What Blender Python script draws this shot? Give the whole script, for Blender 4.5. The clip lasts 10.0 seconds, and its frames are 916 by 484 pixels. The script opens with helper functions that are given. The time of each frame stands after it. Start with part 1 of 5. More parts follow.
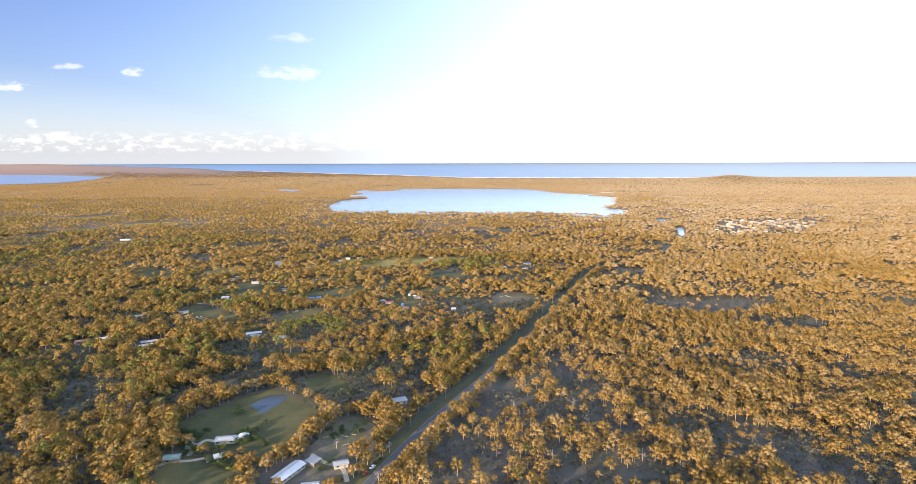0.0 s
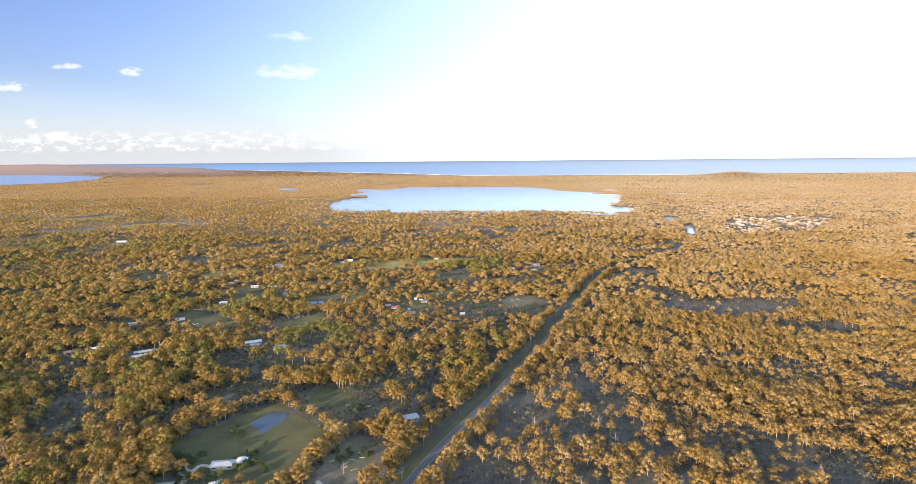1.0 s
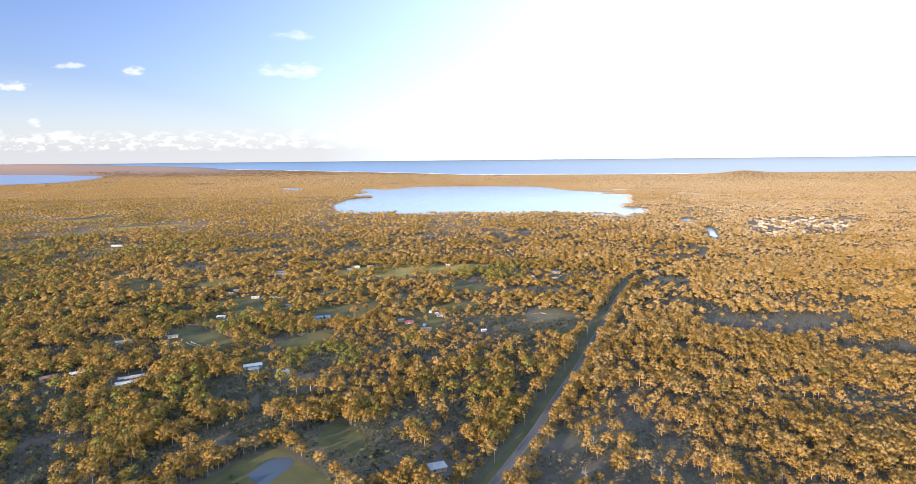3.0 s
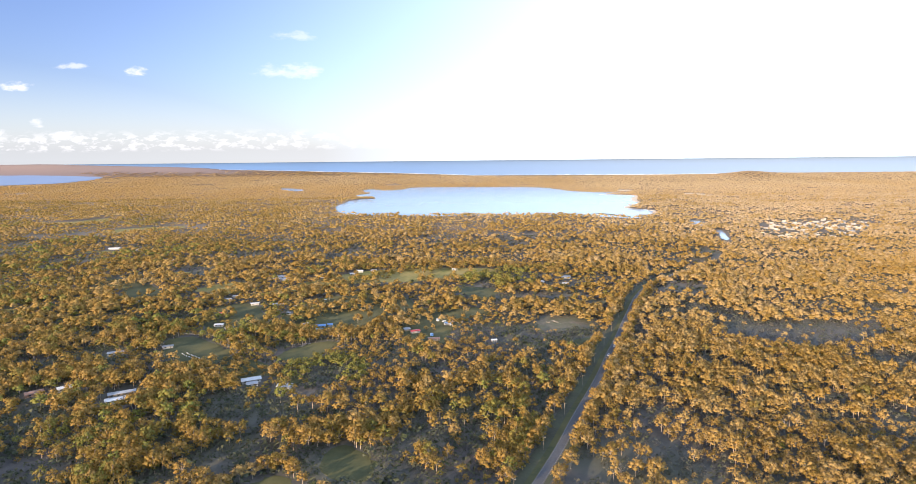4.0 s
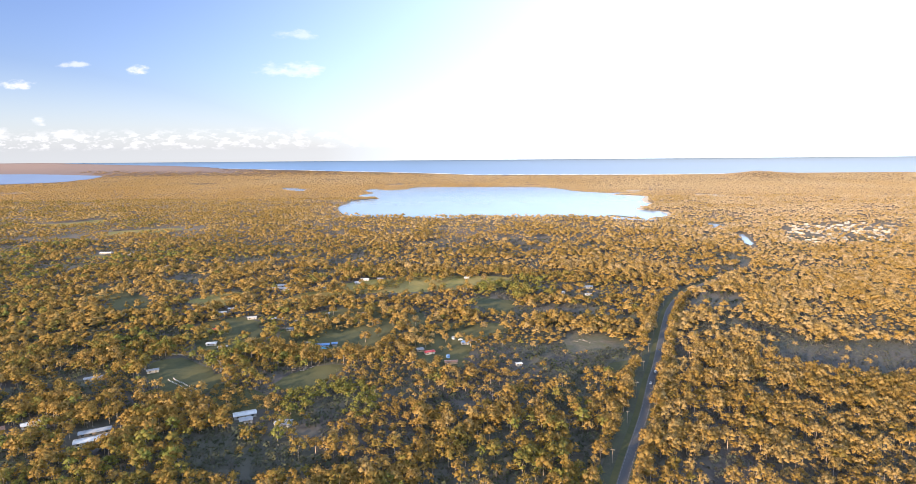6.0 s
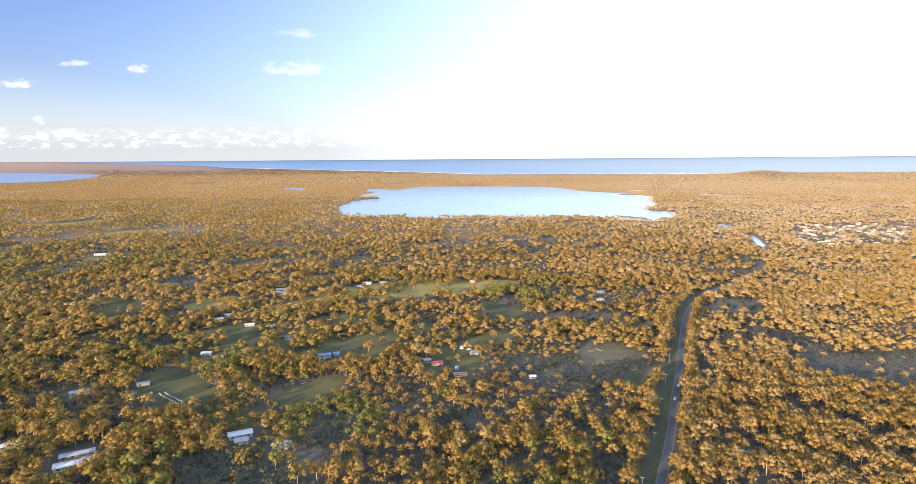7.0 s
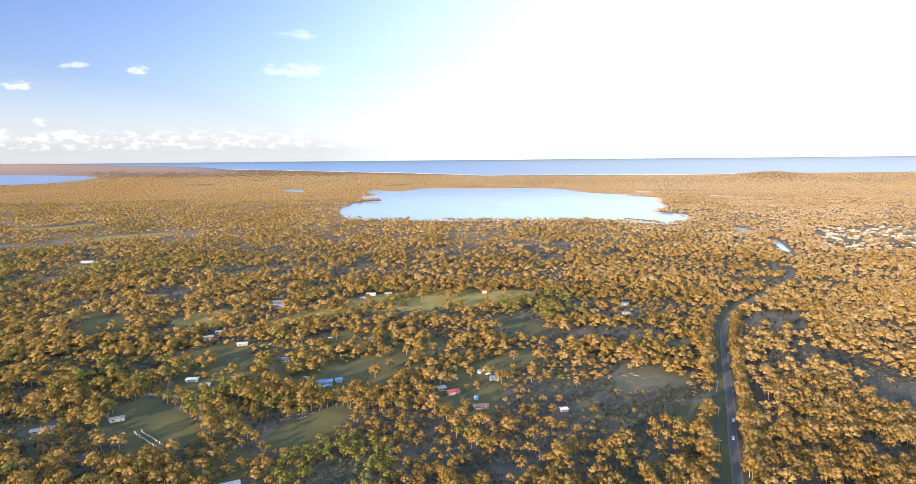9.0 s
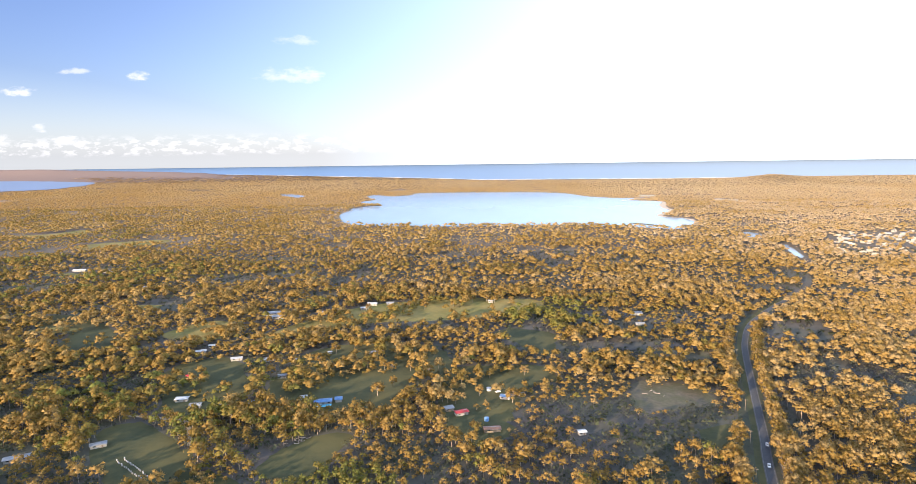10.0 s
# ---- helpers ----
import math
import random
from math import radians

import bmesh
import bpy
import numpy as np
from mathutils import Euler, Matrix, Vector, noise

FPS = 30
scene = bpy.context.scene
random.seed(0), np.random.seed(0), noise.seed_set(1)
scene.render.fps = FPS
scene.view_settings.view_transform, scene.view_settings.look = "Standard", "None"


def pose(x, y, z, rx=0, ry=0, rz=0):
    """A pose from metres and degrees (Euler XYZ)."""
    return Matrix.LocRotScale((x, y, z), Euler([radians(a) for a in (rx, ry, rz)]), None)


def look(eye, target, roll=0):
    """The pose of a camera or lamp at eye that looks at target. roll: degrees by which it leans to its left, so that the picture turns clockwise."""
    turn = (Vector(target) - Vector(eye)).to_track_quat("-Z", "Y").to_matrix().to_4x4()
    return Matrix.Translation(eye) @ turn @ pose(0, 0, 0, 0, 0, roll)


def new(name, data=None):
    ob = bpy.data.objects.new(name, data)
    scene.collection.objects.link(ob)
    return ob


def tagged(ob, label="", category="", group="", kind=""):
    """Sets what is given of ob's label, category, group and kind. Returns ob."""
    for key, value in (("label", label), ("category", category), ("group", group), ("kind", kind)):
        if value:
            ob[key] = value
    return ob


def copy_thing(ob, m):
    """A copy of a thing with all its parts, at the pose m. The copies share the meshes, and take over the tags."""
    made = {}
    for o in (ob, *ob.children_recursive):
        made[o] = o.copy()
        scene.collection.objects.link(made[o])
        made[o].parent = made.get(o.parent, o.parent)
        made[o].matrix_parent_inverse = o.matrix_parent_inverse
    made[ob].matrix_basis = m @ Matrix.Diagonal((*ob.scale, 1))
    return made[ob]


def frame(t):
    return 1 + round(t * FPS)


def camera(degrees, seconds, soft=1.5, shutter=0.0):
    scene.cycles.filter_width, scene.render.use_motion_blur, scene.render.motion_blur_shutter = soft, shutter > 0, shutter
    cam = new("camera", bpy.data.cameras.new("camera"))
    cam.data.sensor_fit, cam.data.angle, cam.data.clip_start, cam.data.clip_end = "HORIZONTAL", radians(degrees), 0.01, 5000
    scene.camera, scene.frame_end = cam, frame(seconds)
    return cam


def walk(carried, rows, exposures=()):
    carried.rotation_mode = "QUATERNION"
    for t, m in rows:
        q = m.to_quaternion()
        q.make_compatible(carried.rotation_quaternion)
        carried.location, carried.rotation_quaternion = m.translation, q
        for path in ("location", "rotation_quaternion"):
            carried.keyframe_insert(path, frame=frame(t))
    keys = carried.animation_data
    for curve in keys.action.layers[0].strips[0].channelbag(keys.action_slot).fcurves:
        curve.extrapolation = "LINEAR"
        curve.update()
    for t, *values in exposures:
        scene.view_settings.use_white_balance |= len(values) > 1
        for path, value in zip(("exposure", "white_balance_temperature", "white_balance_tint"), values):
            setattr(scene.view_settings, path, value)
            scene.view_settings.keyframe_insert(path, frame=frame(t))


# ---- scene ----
# ------------------------------------------------------------------ camera
cam = camera(75.7, 10.0, soft=0.6)
PATH = [
    (0, (2.84, 19.95, 180.00), (2.84, 118.98, 166.07), -0.18),
    (0.5, (-2.61, 36.65, 179.76), (-2.51, 135.64, 165.63), -0.35),
    (1, (-7.20, 52.98, 179.91), (-7.23, 151.95, 165.63), -0.50),
    (1.5, (-12.18, 69.08, 180.72), (-12.21, 168.05, 166.34), -0.54),
    (2, (-16.73, 86.02, 181.82), (-16.97, 184.94, 167.17), -0.56),
    (3.5, (-30.24, 131.70, 181.96), (-30.77, 230.65, 167.54), -0.57),
    (4, (-34.02, 147.19, 182.82), (-34.70, 246.14, 168.38), -0.57),
    (4.5, (-38.79, 162.99, 183.41), (-39.51, 261.95, 169.02), -0.55),
    (5, (-42.93, 179.35, 183.00), (-43.74, 278.34, 168.86), -0.52),
    (5.5, (-47.07, 195.63, 184.21), (-47.95, 294.59, 169.84), -0.51),
    (7, (-59.72, 243.19, 184.98), (-60.65, 342.09, 170.23), -0.43),
    (7.5, (-64.00, 258.37, 184.55), (-64.88, 357.29, 169.89), -0.51),
    (8, (-68.47, 273.80, 184.75), (-69.31, 372.71, 170.05), -0.49),
    (8.5, (-72.22, 289.88, 184.79), (-73.02, 388.79, 170.06), -0.49),
    (9, (-74.80, 306.10, 184.67), (-75.74, 405.02, 170.07), -0.54),
    (9.5, (-77.37, 322.04, 184.44), (-78.33, 421.02, 170.20), -0.64),
    (10, (-80.86, 337.45, 183.71), (-81.82, 436.49, 169.85), -0.75),
]
walk(cam, [(t, look(eye, target, roll)) for t, eye, target, roll in PATH], exposures=[(0.0, 1.55, 5950, 10)])

# ------------------------------------------------------------------ world and sun
SUN_WAY = Vector((0.61, 0.78, -0.185)).normalized()
sun_data = bpy.data.lights.new("sun", "SUN")
sun_data.energy, sun_data.angle, sun_data.color = 4.6, radians(0.6), (1.0, 0.71, 0.40)
sun = new("sun", sun_data)
sun.matrix_world = look(Vector((-300, -300, 400)), Vector((-300, -300, 400)) + SUN_WAY)
tagged(sun, kind="structure")


class Nodes:
    """Small helper to write node trees."""

    def __init__(self, tree, empty=True):
        self.tree = tree
        if empty:
            tree.nodes.clear()

    def link(self, a, b):
        self.tree.links.new(a, b)

    def put(self, socket, value):
        if isinstance(value, bpy.types.NodeSocket):
            self.link(value, socket)
        else:
            socket.default_value = value

    def math(self, operation, a, b=0.0, c=0.0, clamp=False):
        node = self.tree.nodes.new("ShaderNodeMath")
        node.operation, node.use_clamp = operation, clamp
        for n, value in enumerate((a, b, c)):
            self.put(node.inputs[n], value)
        return node.outputs[0]

    def smooth(self, value, low, high):
        node = self.tree.nodes.new("ShaderNodeMapRange")
        node.interpolation_type = "SMOOTHSTEP"
        self.put(node.inputs["Value"], value)
        self.put(node.inputs["From Min"], low)
        self.put(node.inputs["From Max"], high)
        return node.outputs[0]

    def mix(self, factor, a, b, mode="MIX"):
        node = self.tree.nodes.new("ShaderNodeMix")
        node.data_type, node.blend_type = "RGBA", mode
        self.put(node.inputs[0], factor)
        self.put(node.inputs[6], a)
        self.put(node.inputs[7], b)
        return node.outputs[2]

    def noise(self, vector, scale, detail=3.0, rough=0.55):
        node = self.tree.nodes.new("ShaderNodeTexNoise")
        if vector is not None:
            self.link(vector, node.inputs["Vector"])
        node.inputs["Scale"].default_value = scale
        node.inputs["Detail"].default_value = detail
        node.inputs["Roughness"].default_value = rough
        return node.outputs[0]

    def scaled(self, vector, scale):
        node = self.tree.nodes.new("ShaderNodeVectorMath")
        node.operation = "MULTIPLY"
        self.link(vector, node.inputs[0])
        node.inputs[1].default_value = scale
        return node.outputs[0]


world = bpy.data.worlds.new("sky")
scene.world = world
world.use_nodes = True
n = Nodes(world.node_tree)
sky = n.tree.nodes.new("ShaderNodeTexSky")
sky.sky_type, sky.sun_disc = "NISHITA", False
sky.sun_elevation, sky.sun_rotation = math.asin(-SUN_WAY.z), math.atan2(-SUN_WAY.x, -SUN_WAY.y)
sky.altitude, sky.air_density, sky.dust_density, sky.ozone_density = 100, 1.0, 1.0, 2.0
where = n.tree.nodes.new("ShaderNodeTexCoord").outputs["Generated"]
split = n.tree.nodes.new("ShaderNodeSeparateXYZ")
n.link(where, split.inputs[0])
sx, sy, sz = split.outputs
above = n.tree.nodes.new("ShaderNodeCombineXYZ")
n.link(sx, above.inputs[0]), n.link(sy, above.inputs[1]), n.link(n.math("MAXIMUM", sz, 0.012), above.inputs[2])
n.link(above.outputs[0], sky.inputs["Vector"])
ahead = n.math("MAXIMUM", sy, 0.05)
across, up = n.math("DIVIDE", sx, ahead), n.math("DIVIDE", sz, ahead)
# A thin white veil of high cloud, thickening to the right of the sea and towards the horizon.
veil = n.math("POWER", n.smooth(n.math("SUBTRACT", sx, n.math("MULTIPLY", sz, 0.55)), -0.90, 0.84), 1.42)
low = n.smooth(n.math("ABSOLUTE", sz), 0.16, -0.02)
veil = n.math("MAXIMUM", veil, n.math("MULTIPLY", low, 0.22))
# and an unseen veil added round the low sun behind, to fill the shadows
veil = n.math("MAXIMUM", veil, n.math("MULTIPLY", n.smooth(sy, 0.1, -0.5), 0.6))
# Small fair-weather clouds: across, up, half width, half height, strength.
CLOUDS = [
    (-0.270, 0.197, 0.046, 0.010, 0.35), (-0.280, 0.142, 0.072, 0.014, 0.5), (-0.535, 0.144, 0.023, 0.009, 0.9),
    (-0.640, 0.153, 0.032, 0.006, 0.50), (-0.738, 0.121, 0.038, 0.010, 0.85), (-0.708, 0.063, 0.018, 0.009, 0.8),
    (-0.775, 0.042, 0.030, 0.012, 0.9), (-0.668, 0.040, 0.024, 0.010, 0.95),
]
flat = n.tree.nodes.new("ShaderNodeCombineXYZ")
n.link(across, flat.inputs[0]), n.link(n.math("MULTIPLY", up, 2.2), flat.inputs[1])
puffs = n.noise(flat.outputs[0], 26.0, 6.0, 0.6)
cover = 0.0
for u, v, ru, rv, strength in CLOUDS:
    du = n.math("DIVIDE", n.math("SUBTRACT", across, u), ru)
    dv = n.math("DIVIDE", n.math("SUBTRACT", up, v), rv)
    inside = n.math("SUBTRACT", 1.0, n.math("ADD", n.math("MULTIPLY", du, du), n.math("MULTIPLY", dv, dv)))
    edge = n.math("ADD", inside, n.math("MULTIPLY", n.math("SUBTRACT", puffs, 0.52), 4.5))
    cover = n.math("MAXIMUM", cover, n.math("MULTIPLY", n.smooth(edge, 0.0, 1.3), strength))
bank = n.math("MULTIPLY", n.smooth(up, 0.052, 0.030), n.smooth(up, 0.010, 0.020))
bank = n.math("MULTIPLY", bank, n.smooth(n.noise(flat.outputs[0], 46.0, 6.0, 0.62), 0.47, 0.61))
bank = n.math("MULTIPLY", bank, n.smooth(across, 0.0, -0.35))
cover = n.math("MAXIMUM", cover, n.math("MULTIPLY", bank, 0.6))
cover = n.math("MULTIPLY", cover, n.math("GREATER_THAN", sy, 0.1))
blue = n.tree.nodes.new("ShaderNodeBackground")
rosy = n.mix(n.math("MULTIPLY", low, 0.8), (1.05, 0.96, 1.29, 1), (1.10, 0.90, 1.05, 1))
n.link(n.mix(1.0, sky.outputs[0], rosy, "MULTIPLY"), blue.inputs[0])
blue.inputs[1].default_value = 0.067
white = n.tree.nodes.new("ShaderNodeBackground")
white.inputs[0].default_value, white.inputs[1].default_value = (0.80, 0.905, 1.0, 1), 0.90
clouds = n.tree.nodes.new("ShaderNodeBackground")
clouds.inputs[0].default_value, clouds.inputs[1].default_value = (1.0, 0.92, 0.87, 1), 0.47
mixed = n.tree.nodes.new("ShaderNodeMixShader")
n.link(veil, mixed.inputs[0]), n.link(blue.outputs[0], mixed.inputs[1]), n.link(white.outputs[0], mixed.inputs[2])
final = n.tree.nodes.new("ShaderNodeMixShader")
n.link(cover, final.inputs[0]), n.link(mixed.outputs[0], final.inputs[1]), n.link(clouds.outputs[0], final.inputs[2])
n.link(final.outputs[0], n.tree.nodes.new("ShaderNodeOutputWorld").inputs[0])

# ------------------------------------------------------------------ materials


def material(name, colour, other=None, scale=1.0, rough=0.8, metal=0.0, bump=0.0, bump_scale=8.0, big=None, big_scale=0.02, spread=0.0):
    """A surface with grain (colour to other), broad variation (towards big), relief and a random shift from thing to thing."""
    mat = bpy.data.materials.new(name)
    mat.use_nodes = True
    n = Nodes(mat.node_tree)
    out = n.tree.nodes.new("ShaderNodeOutputMaterial")
    bsdf = n.tree.nodes.new("ShaderNodeBsdfPrincipled")
    n.link(bsdf.outputs[0], out.inputs[0])
    place = n.tree.nodes.new("ShaderNodeNewGeometry").outputs["Position"]
    base = n.mix(n.smooth(n.noise(place, scale, 5.0, 0.65), 0.3, 0.7), (*colour, 1), (*(other or colour), 1))
    if big:
        base = n.mix(n.smooth(n.noise(place, big_scale, 4.0, 0.6), 0.35, 0.68), base, (*big, 1))
    if spread:
        shift = n.tree.nodes.new("ShaderNodeObjectInfo").outputs["Random"]
        tone = n.tree.nodes.new("ShaderNodeHueSaturation")
        n.link(base, tone.inputs["Color"])
        n.link(n.math("MULTIPLY_ADD", shift, 2 * spread, 1 - spread), tone.inputs["Value"])
        base = tone.outputs[0]
    n.link(base, bsdf.inputs["Base Color"])
    n.link(n.math("MULTIPLY_ADD", n.noise(place, scale * 2.3), 0.2, rough - 0.1), bsdf.inputs["Roughness"])
    bsdf.inputs["Metallic"].default_value = metal
    if bump:
        relief = n.tree.nodes.new("ShaderNodeBump")
        relief.inputs["Strength"].default_value = bump
        n.link(n.noise(place, bump_scale, 4.0), relief.inputs["Height"])
        n.link(relief.outputs[0], bsdf.inputs["Normal"])
    return mat


def leaf_material(name, tones, by_object=False):
    """Foliage: a ramp of tones, chosen tree by tree, with mottling inside each crown and light passing through the leaves."""
    mat = bpy.data.materials.new(name)
    mat.use_nodes = True
    n = Nodes(mat.node_tree)
    out = n.tree.nodes.new("ShaderNodeOutputMaterial")
    place = n.tree.nodes.new("ShaderNodeNewGeometry").outputs["Position"]
    if by_object:
        pick = n.tree.nodes.new("ShaderNodeObjectInfo").outputs["Random"]
    else:
        source = n.tree.nodes.new("ShaderNodeAttribute")
        source.attribute_name = "tint"
        pick = source.outputs["Fac"]
    ramp = n.tree.nodes.new("ShaderNodeValToRGB")
    n.link(pick, ramp.inputs[0])
    steps = ramp.color_ramp.elements
    steps[0].position, steps[0].color = 0.0, (*tones[0], 1)
    steps[1].position, steps[1].color = 1.0, (*tones[-1], 1)
    for k, tone in enumerate(tones[1:-1], 1):
        steps.new(k / (len(tones) - 1)).color = (*tone, 1)
    mottle = n.mix(n.smooth(n.noise(place, 0.9, 4.0, 0.75), 0.32, 0.68), (0.66, 0.70, 0.62, 1), (1.26, 1.2, 1.1, 1))
    colour = n.mix(1.0, ramp.outputs[0], mottle, "MULTIPLY")
    bsdf = n.tree.nodes.new("ShaderNodeBsdfPrincipled")
    n.link(colour, bsdf.inputs["Base Color"])
    bsdf.inputs["Roughness"].default_value = 0.65
    relief = n.tree.nodes.new("ShaderNodeBump")
    relief.inputs["Strength"].default_value, relief.inputs["Distance"].default_value = 0.45, 1.0
    n.link(n.noise(place, 0.9, 4.0, 0.65), relief.inputs["Height"])
    n.link(relief.outputs[0], bsdf.inputs["Normal"])
    bsdf.inputs["Specular IOR Level"].default_value = 0.25
    thin = n.tree.nodes.new("ShaderNodeBsdfTranslucent")
    n.link(colour, thin.inputs[0])
    both = n.tree.nodes.new("ShaderNodeMixShader")
    both.inputs[0].default_value = 0.36
    n.link(bsdf.outputs[0], both.inputs[1]), n.link(thin.outputs[0], both.inputs[2])
    n.link(both.outputs[0], out.inputs[0])
    return mat


def water_material(name, colour, rough, ripple, scale, level=False):
    mat = bpy.data.materials.new(name)
    mat.use_nodes = True
    n = Nodes(mat.node_tree)
    out = n.tree.nodes.new("ShaderNodeOutputMaterial")
    bsdf = n.tree.nodes.new("ShaderNodeBsdfPrincipled")
    n.link(bsdf.outputs[0], out.inputs[0])
    place = n.tree.nodes.new("ShaderNodeNewGeometry").outputs["Position"]
    n.link(n.mix(n.noise(n.scaled(place, (1.0, 0.3, 1.0)), scale * 0.05, 4.0), (*colour, 1), (*[c * 1.25 for c in colour], 1)), bsdf.inputs["Base Color"])
    bsdf.inputs["Roughness"].default_value = rough
    bsdf.inputs["IOR"].default_value = 1.33
    bsdf.inputs["Specular IOR Level"].default_value = 0.5 if rough < 0.5 else 0.12
    relief = n.tree.nodes.new("ShaderNodeBump")
    relief.inputs["Strength"].default_value = ripple
    n.link(n.noise(place, scale, 3.0), relief.inputs["Height"])
    if level:
        upright = n.tree.nodes.new("ShaderNodeCombineXYZ")
        upright.inputs[2].default_value = 1.0
        n.link(upright.outputs[0], relief.inputs["Normal"])
    n.link(relief.outputs[0], bsdf.inputs["Normal"])
    return mat


# the last tones are paled for haze, painted into the far crowns
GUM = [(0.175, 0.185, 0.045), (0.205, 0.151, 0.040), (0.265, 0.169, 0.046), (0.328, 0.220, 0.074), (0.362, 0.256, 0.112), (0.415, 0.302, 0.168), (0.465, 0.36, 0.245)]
M_FOREST = leaf_material("gum_leaves", GUM)
M_TREE = leaf_material("gum_leaves_single", GUM[1:5], by_object=True)
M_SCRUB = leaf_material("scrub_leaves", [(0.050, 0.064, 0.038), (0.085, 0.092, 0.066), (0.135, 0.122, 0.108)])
M_HAZY_HEATH = leaf_material("hazy_heath_leaves", [(0.375, 0.245, 0.095), (0.42, 0.295, 0.145), (0.455, 0.34, 0.20), (0.49, 0.39, 0.27)])
M_BUSH = leaf_material("bush_leaves", [(0.05, 0.085, 0.035), (0.075, 0.11, 0.045)], by_object=True)
M_LIME = leaf_material("bright_leaves", [(0.22, 0.25, 0.05), (0.31, 0.30, 0.06)], by_object=True)
M_BARK = material("pale_bark", (0.38, 0.31, 0.25), (0.22, 0.18, 0.14), 1.5, 0.85, bump=0.3)
M_DEAD = material("dead_wood", (0.40, 0.34, 0.30), (0.27, 0.22, 0.19), 1.5, 0.9)
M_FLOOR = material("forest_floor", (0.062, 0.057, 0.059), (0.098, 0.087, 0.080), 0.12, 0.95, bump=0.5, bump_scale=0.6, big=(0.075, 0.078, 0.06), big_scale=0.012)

# the sandy heath of the coast takes over from the forest floor with distance, its paling painted in for haze
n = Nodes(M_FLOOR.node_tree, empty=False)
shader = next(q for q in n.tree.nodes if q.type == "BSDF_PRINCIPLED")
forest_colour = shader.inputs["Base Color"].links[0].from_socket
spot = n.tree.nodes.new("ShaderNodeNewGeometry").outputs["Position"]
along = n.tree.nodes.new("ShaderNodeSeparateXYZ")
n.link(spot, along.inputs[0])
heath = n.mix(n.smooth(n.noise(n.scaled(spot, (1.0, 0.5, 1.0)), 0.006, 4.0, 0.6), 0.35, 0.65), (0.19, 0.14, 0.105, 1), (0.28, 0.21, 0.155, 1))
# mauve of the farthest land is haze painted into the floor colour
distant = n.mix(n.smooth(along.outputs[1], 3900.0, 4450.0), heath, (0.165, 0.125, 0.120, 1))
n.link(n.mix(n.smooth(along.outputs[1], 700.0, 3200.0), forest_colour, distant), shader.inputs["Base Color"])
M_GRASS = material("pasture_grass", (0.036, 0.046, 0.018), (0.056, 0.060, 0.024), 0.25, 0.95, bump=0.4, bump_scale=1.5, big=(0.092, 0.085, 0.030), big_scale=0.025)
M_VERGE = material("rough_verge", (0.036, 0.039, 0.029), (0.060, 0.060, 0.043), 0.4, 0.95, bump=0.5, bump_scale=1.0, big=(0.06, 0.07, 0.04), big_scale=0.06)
M_DRY = material("dry_grass", (0.135, 0.135, 0.034), (0.20, 0.172, 0.046), 0.15, 0.95, bump=0.4, bump_scale=1.5, big=(0.27, 0.205, 0.065), big_scale=0.02)
M_DIRT = material("bare_dirt", (0.15, 0.125, 0.10), (0.09, 0.08, 0.062), 0.3, 0.95, big=(0.075, 0.08, 0.042), big_scale=0.05)
M_ROAD = material("asphalt", (0.060, 0.064, 0.078), (0.088, 0.091, 0.105), 0.5, 0.85, big=(0.075, 0.077, 0.087), big_scale=0.05)
M_LINE = material("road_paint", (0.28, 0.28, 0.27), (0.17, 0.17, 0.165), 2.0, 0.7)
M_TRACK = material("pale_track", (0.36, 0.33, 0.29), (0.27, 0.25, 0.21), 0.8, 0.95)
M_GRAVEL = material("gravel", (0.14, 0.128, 0.11), (0.10, 0.094, 0.082), 0.8, 0.95)
M_SAND = material("beach_sand", (0.62, 0.52, 0.40), (0.52, 0.44, 0.34), 0.05, 0.95)
M_FOAM = material("surf_foam", (0.85, 0.87, 0.9), (0.7, 0.75, 0.8), 0.02, 0.8)
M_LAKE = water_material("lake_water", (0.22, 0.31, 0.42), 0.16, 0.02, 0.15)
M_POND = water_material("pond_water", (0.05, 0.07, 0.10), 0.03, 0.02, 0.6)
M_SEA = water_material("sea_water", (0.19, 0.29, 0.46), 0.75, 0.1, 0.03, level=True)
# blue in the west, paler to the east: sheen and haze painted into the colour
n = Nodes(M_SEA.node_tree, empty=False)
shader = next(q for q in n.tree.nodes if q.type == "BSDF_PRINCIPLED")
sea_blue = shader.inputs["Base Color"].links[0].from_socket
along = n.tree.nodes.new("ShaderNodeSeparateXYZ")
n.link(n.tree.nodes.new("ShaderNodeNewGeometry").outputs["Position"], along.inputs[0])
n.link(n.mix(n.smooth(along.outputs[0], -1600.0, 2600.0), sea_blue, (0.42, 0.50, 0.59, 1)), shader.inputs["Base Color"])
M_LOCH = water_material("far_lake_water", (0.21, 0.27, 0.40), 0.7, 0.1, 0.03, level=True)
M_WHITE = material("white_sheet_roof", (0.56, 0.58, 0.62), (0.46, 0.48, 0.52), 0.5, 0.35, spread=0.08)
M_CREAM = material("cream_sheet_roof", (0.62, 0.52, 0.38), (0.52, 0.44, 0.33), 0.5, 0.5, spread=0.1)
M_SHELL = material("off_white_sheet_roof", (0.72, 0.60, 0.43), (0.62, 0.52, 0.38), 0.5, 0.5, spread=0.1)
M_GREY = material("grey_sheet_roof", (0.30, 0.32, 0.36), (0.24, 0.26, 0.30), 0.5, 0.6, spread=0.1)
